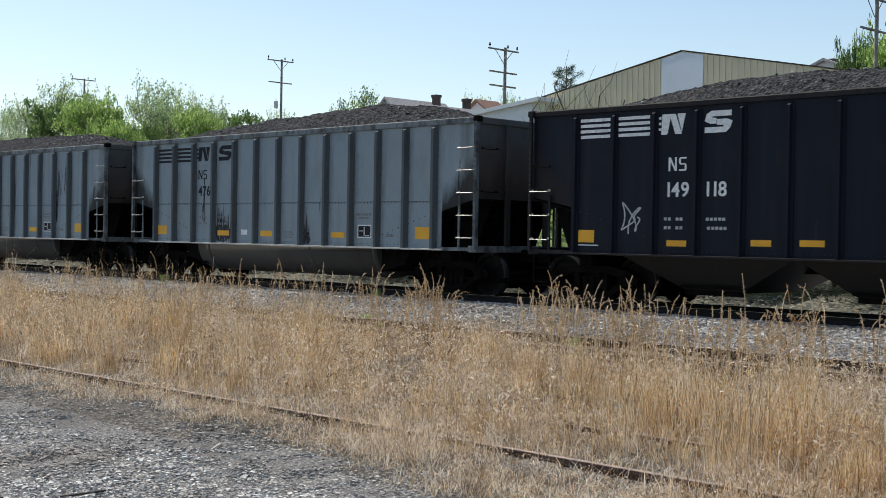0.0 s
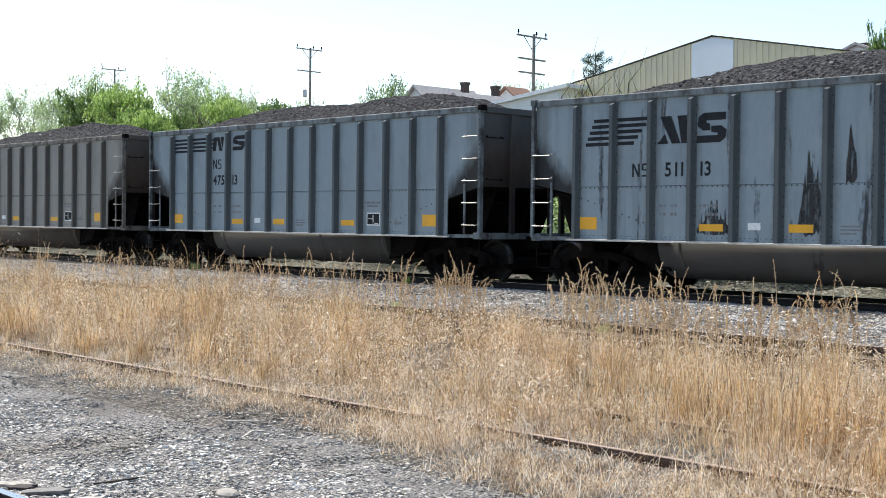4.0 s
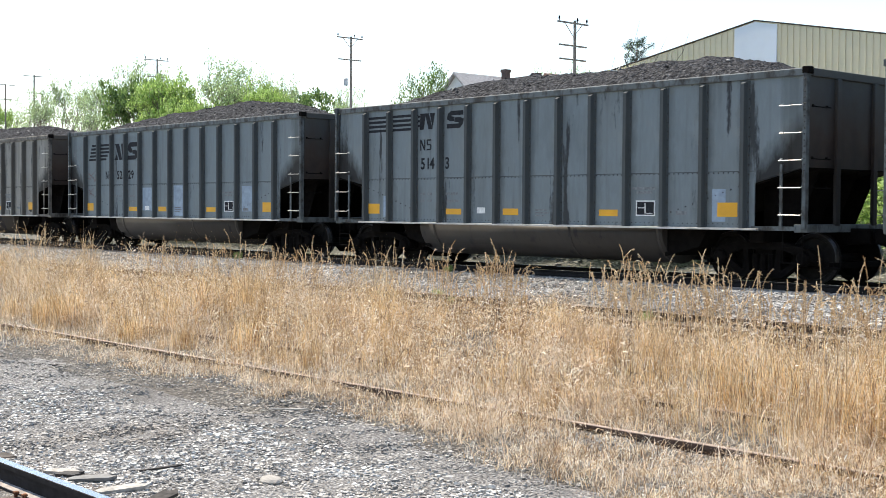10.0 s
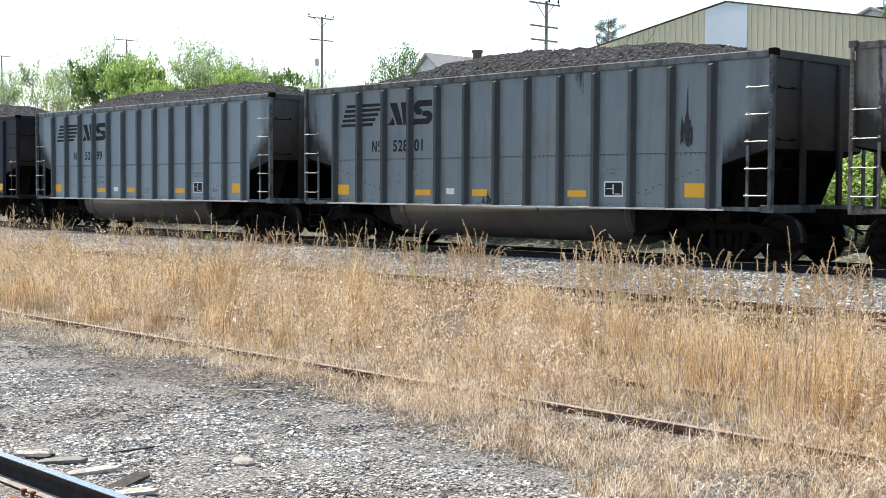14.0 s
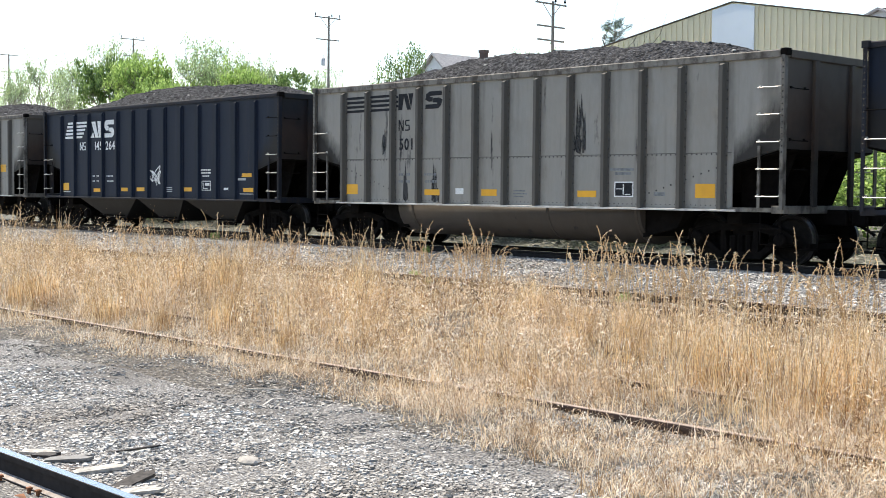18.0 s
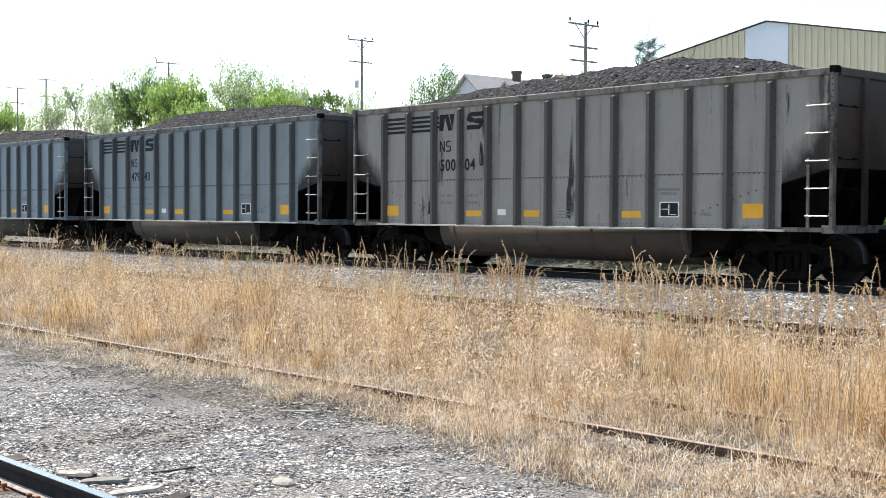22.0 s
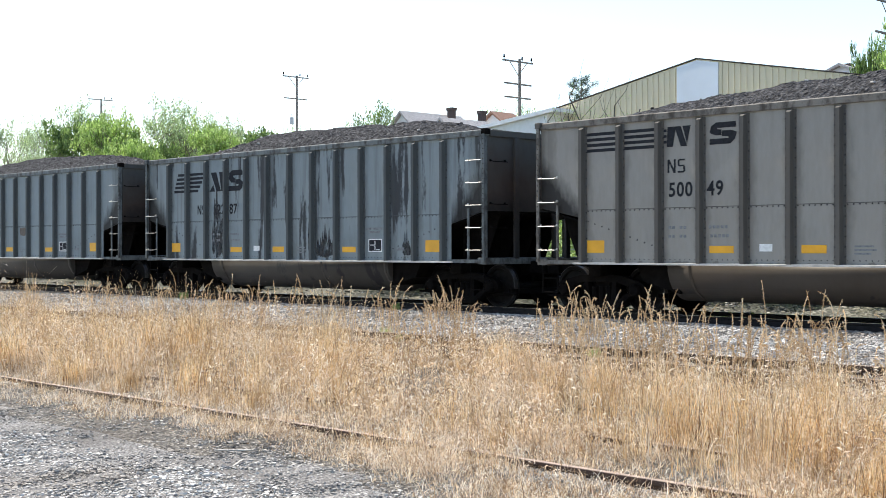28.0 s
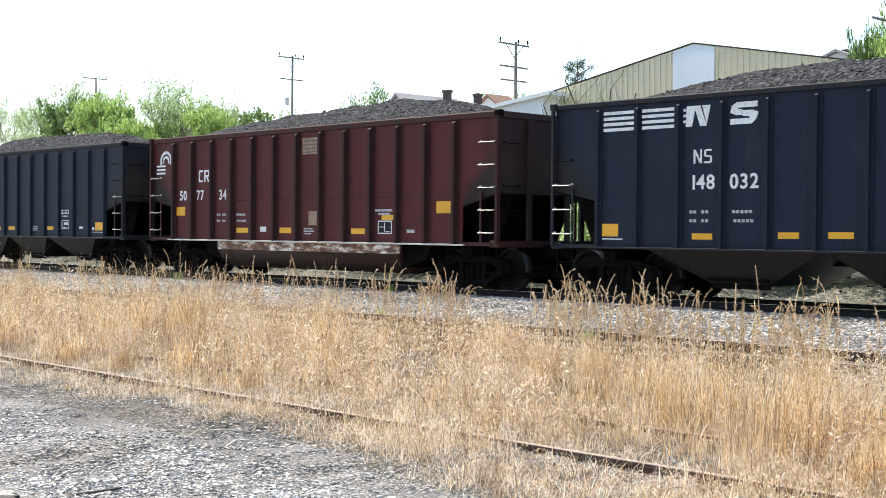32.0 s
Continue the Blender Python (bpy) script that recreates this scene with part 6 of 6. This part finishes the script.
DENSE = tree_parts(3, 8.0, 3.4, 0.16, LEAF_SPRING, 14, 0.14, 0.10, 4)
DENSE_B = tree_parts(8, 8.0, 3.6, 0.14, LEAF_SPRING, 13, 0.14, 0.10, 4)
SPARSE = tree_parts(5, 10.0, 3.6, 0.2, LEAF_PALE, 7, 0.15, 0.092, 4)
SPARSE_B = tree_parts(11, 10.0, 3.2, 0.22, LEAF_PALE, 5, 0.15, 0.088, 4)
SMALL = tree_parts(14, 6.0, 2.6, 0.25, LEAF_DARK, 9, 0.12, 0.055, 4)
DEEP = tree_parts(17, 7.0, 3.4, 0.16, LEAF_DARK, 17, 0.14, 0.10, 4)


def tree_at(parts, native, az, el, y, wide, turn, label):
    x = -y * math.tan(radians(az))
    top = EYE + y / math.cos(radians(az)) * math.tan(radians(el))
    k = (top - lie(y)) / parts[2]
    plant("tree", parts, x, y, (k * wide * 1.05, k * wide * 1.05, k), turn, label, "tree", "trees beyond the tracks")


GREEN = "leafy yellow-green tree in spring leaf"
PALE = "thin pale tree just coming into leaf"
for parts, native, az, el, y, wide, turn, label in (
        (DENSE, 8.6, 60.6, 5.6, 58, 0.55, 10, GREEN), (DEEP, 7.4, 61.5, 5.4, 61, 0.5, 70, "dark green tree in full leaf"), (DENSE_B, 8.6, 59.5, 5.0, 60, 0.55, 70, GREEN), (SPARSE, 11.0, 58.1, 6.4, 64, 0.60, 30, PALE),
        (SPARSE, 11.0, 57.0, 6.1, 66, 0.62, 200, PALE), (SPARSE_B, 11.0, 55.8, 5.75, 66, 0.5, 90, PALE), (DENSE, 8.6, 56.2, 5.3, 62, 0.5, 150, GREEN), (DEEP, 7.4, 54.9, 5.15, 78, 0.6, 20, "dark green tree in full leaf"),
        (SPARSE_B, 11.0, 64.7, 5.4, 66, 0.5, 80, PALE), (SPARSE_B, 11.0, 63.6, 5.35, 66, 0.5, 160, PALE), (SPARSE, 11.0, 65.7, 4.95, 62, 0.45, 220, PALE), (SPARSE, 11.0, 67.4, 4.6, 70, 0.6, 120, PALE),
        (DENSE, 8.6, 68.0, 4.3, 66, 0.6, 300, GREEN), (SPARSE_B, 11.0, 61.4, 6.2, 84, 0.55, 15, PALE), (SMALL, 6.6, 49.25, 6.3, 46, 0.46, 40, "small green tree beside a house"), (DENSE, 8.6, 26.2, 8.7, 62, 0.34, 130, GREEN), (DEEP, 7.4, 27.5, 8.45, 64, 0.16, 40, "dark green tree in full leaf"),
        (SPARSE, 11.0, 43.9, 6.1, 90, 0.4, 10, PALE), (SPARSE_B, 11.0, 42.6, 6.25, 94, 0.4, 190, PALE), (DEEP, 7.4, 58.4, 4.5, 60, 0.5, 100, "dark green tree in full leaf"),
        (DENSE_B, 8.6, 59.4, 4.6, 57, 0.5, 200, GREEN), (SPARSE, 11.0, 63.6, 4.6, 60, 0.5, 200, PALE), (DENSE, 8.6, 57.0, 4.7, 70, 0.6, 240, GREEN), (SPARSE, 11.0, 52.6, 5.3, 74, 0.4, 250, PALE)):
    tree_at(parts, native, az, el, y, wide, turn, label)


def conifer(az, el, y, w):
    x = -y * math.tan(radians(az))
    top = EYE + y / math.cos(radians(az)) * math.tan(radians(el))
    h = top - lie(y)
    rng = random.Random(2)
    bm = bmesh.new()
    rod(bm, (0, 0, -0.3), (0, 0, h), 0.2, 8, 0.03)
    ends = []
    for i in range(22):
        z = h - 3.6 + 3.3 * i / 22
        r = w * rng.uniform(0.5, 1.1)
        a = i * 2.4
        b = Vector((r * math.cos(a), r * math.sin(a), min(h, z + 0.5 * r)))
        rod(bm, (0, 0, z), b, 0.04, 4, 0.015)
        for u in (0.45, 0.7, 0.9, 1.0):
            ends.append(tuple(Vector((0, 0, z)).lerp(b, u)))
    wood = finish("trunk", bm, BARK)
    v, f = leaf_cloud(np.random.default_rng(4), ends, 130, 0.14, 0.036)
    t = tagged(new("pine_tree"), "dark green pine with an open ragged top", "tree")
    t.matrix_basis = pose(x, y, lie(y))
    place("trunk", wood, t)
    place("crown", raw("crown", v, f, NEEDLE), t)


conifer(39.85, 7.55, 80.0, 1.15)

BUSH = [tree_parts(30 + i, 2.2, 2.4, 0.12, (LEAF_DARK, LEAF_PALE, LEAF_SPRING)[i], 120, 0.24, 0.03, 2) for i in range(3)]


def sapling(x, y, seed, height):
    """Two or three thin crooked stems with a few twigs and new leaves."""
    rng = random.Random(seed)
    bm = bmesh.new()
    ends = []
    for _ in range(3):
        p = Vector((rng.uniform(-0.3, 0.3), rng.uniform(-0.2, 0.2), -0.2))
        d = Vector((rng.uniform(-0.22, 0.22), rng.uniform(-0.1, 0.1), 1)).normalized()
        r, tall_ = 0.055, height * rng.uniform(0.8, 1.0)
        for i in range(10):
            q = p + d * tall_ / 10
            rod(bm, p, q, r, 5, r * 0.9)
            if i > 5 and rng.random() < 0.75:
                side = Vector((rng.choice((-1, 1)) * rng.uniform(0.4, 1), rng.uniform(-0.4, 0.4), rng.uniform(0.5, 1.1))) * rng.uniform(0.4, 0.9)
                rod(bm, q, q + side, r * 0.6, 4, r * 0.3)
                rod(bm, q + side, q + side * 1.5 + Vector((0, 0, 0.35)), r * 0.3, 4, r * 0.12)
                ends.append(tuple(q + side * 0.6))
            p, r = q, r * 0.9
            d = (d + Vector((rng.uniform(-0.2, 0.2), rng.uniform(-0.1, 0.1), 0.05))).normalized()
        ends.append(tuple(p - d * 0.6))
    t = tagged(new("sapling"), "thin bare sapling with a few new leaves", "tree", "saplings by the metal building")
    t.matrix_basis = pose(x, y, lie(y))
    place("trunk", finish("trunk", bm, DARKBARK), t)
    v, f = leaf_cloud(np.random.default_rng(seed), ends, 34, 0.13, 0.022)
    place("crown", raw("crown", v, f, LEAF_SPRING), t)



def undergrowth():
    rng = random.Random(9)
    x = -62.0
    while x < -4:
        y = rng.uniform(30.5, 34.0)
        k = rng.uniform(1.5, 2.2)
        plant("shrub", BUSH[rng.randrange(3)], x, y, (k * 1.2, k * 1.2, k), rng.uniform(0, 360), "leafy green shrub beside the main line", "shrub", "shrubs beyond the tracks")
        x += rng.uniform(0.9, 1.8)
    for x, y, seed, height in ((-26.3, 31.0, 1, 6.1), (-25.2, 31.3, 5, 6.3), (-24.5, 31.2, 9, 6.5), (-28.0, 32.5, 12, 6.2)):
        sapling(x, y, seed, height)


undergrowth()
for x, y, k in ((-17.3, 15.3, 0.11), (-16.7, 15.1, 0.08), (-21.8, 19.55, 0.10), (-12.2, 14.9, 0.10), (-30.5, 19.5, 0.13)):
    plant("weed", BUSH[2], x, y, (k, k, k * 1.3), 40 * x, "small bright green weed growing beside ballast", "weed", "weeds between the tracks")


# ---- what moves ----
def motions():
    times = (0, 2, 4, 6, 8, 10, 12, 14, 16, 18, 20, 22, 24, 26, 28, 30, 32)
    for k, car, load in ALL_CARS:
        nudge = -0.12 if k == 21 else 0.0  # shifts one wagon to fit the camera's view
        at = [(t, pose(lead(t) - PITCH * k + HALF + nudge, MAIN_Y, MAIN_Z)) for t in times]
        walk(car, at)
        walk(load, at)
        # wheels turn with the way travelled while the wagon passes by
        passing = [f / FPS for f in range(0, 32 * FPS + 1) if -47 < lead(f / FPS) - PITCH * k + HALF < 3]
        stops = sorted({0.0, 32.0, *passing})
        for o in car.children:
            if o.name.split(".")[0] == "wheelset":
                c = o.location.copy()
                first = lead(passing[0])
                rows = []
                for t in stops:
                    s = min(max(t, passing[0]), passing[-1])
                    rows.append((t, pose(c.x, c.y, c.z, 0, math.degrees((lead(s) - first) / WHEEL_R), 0)))
                walk(o, rows)


motions()
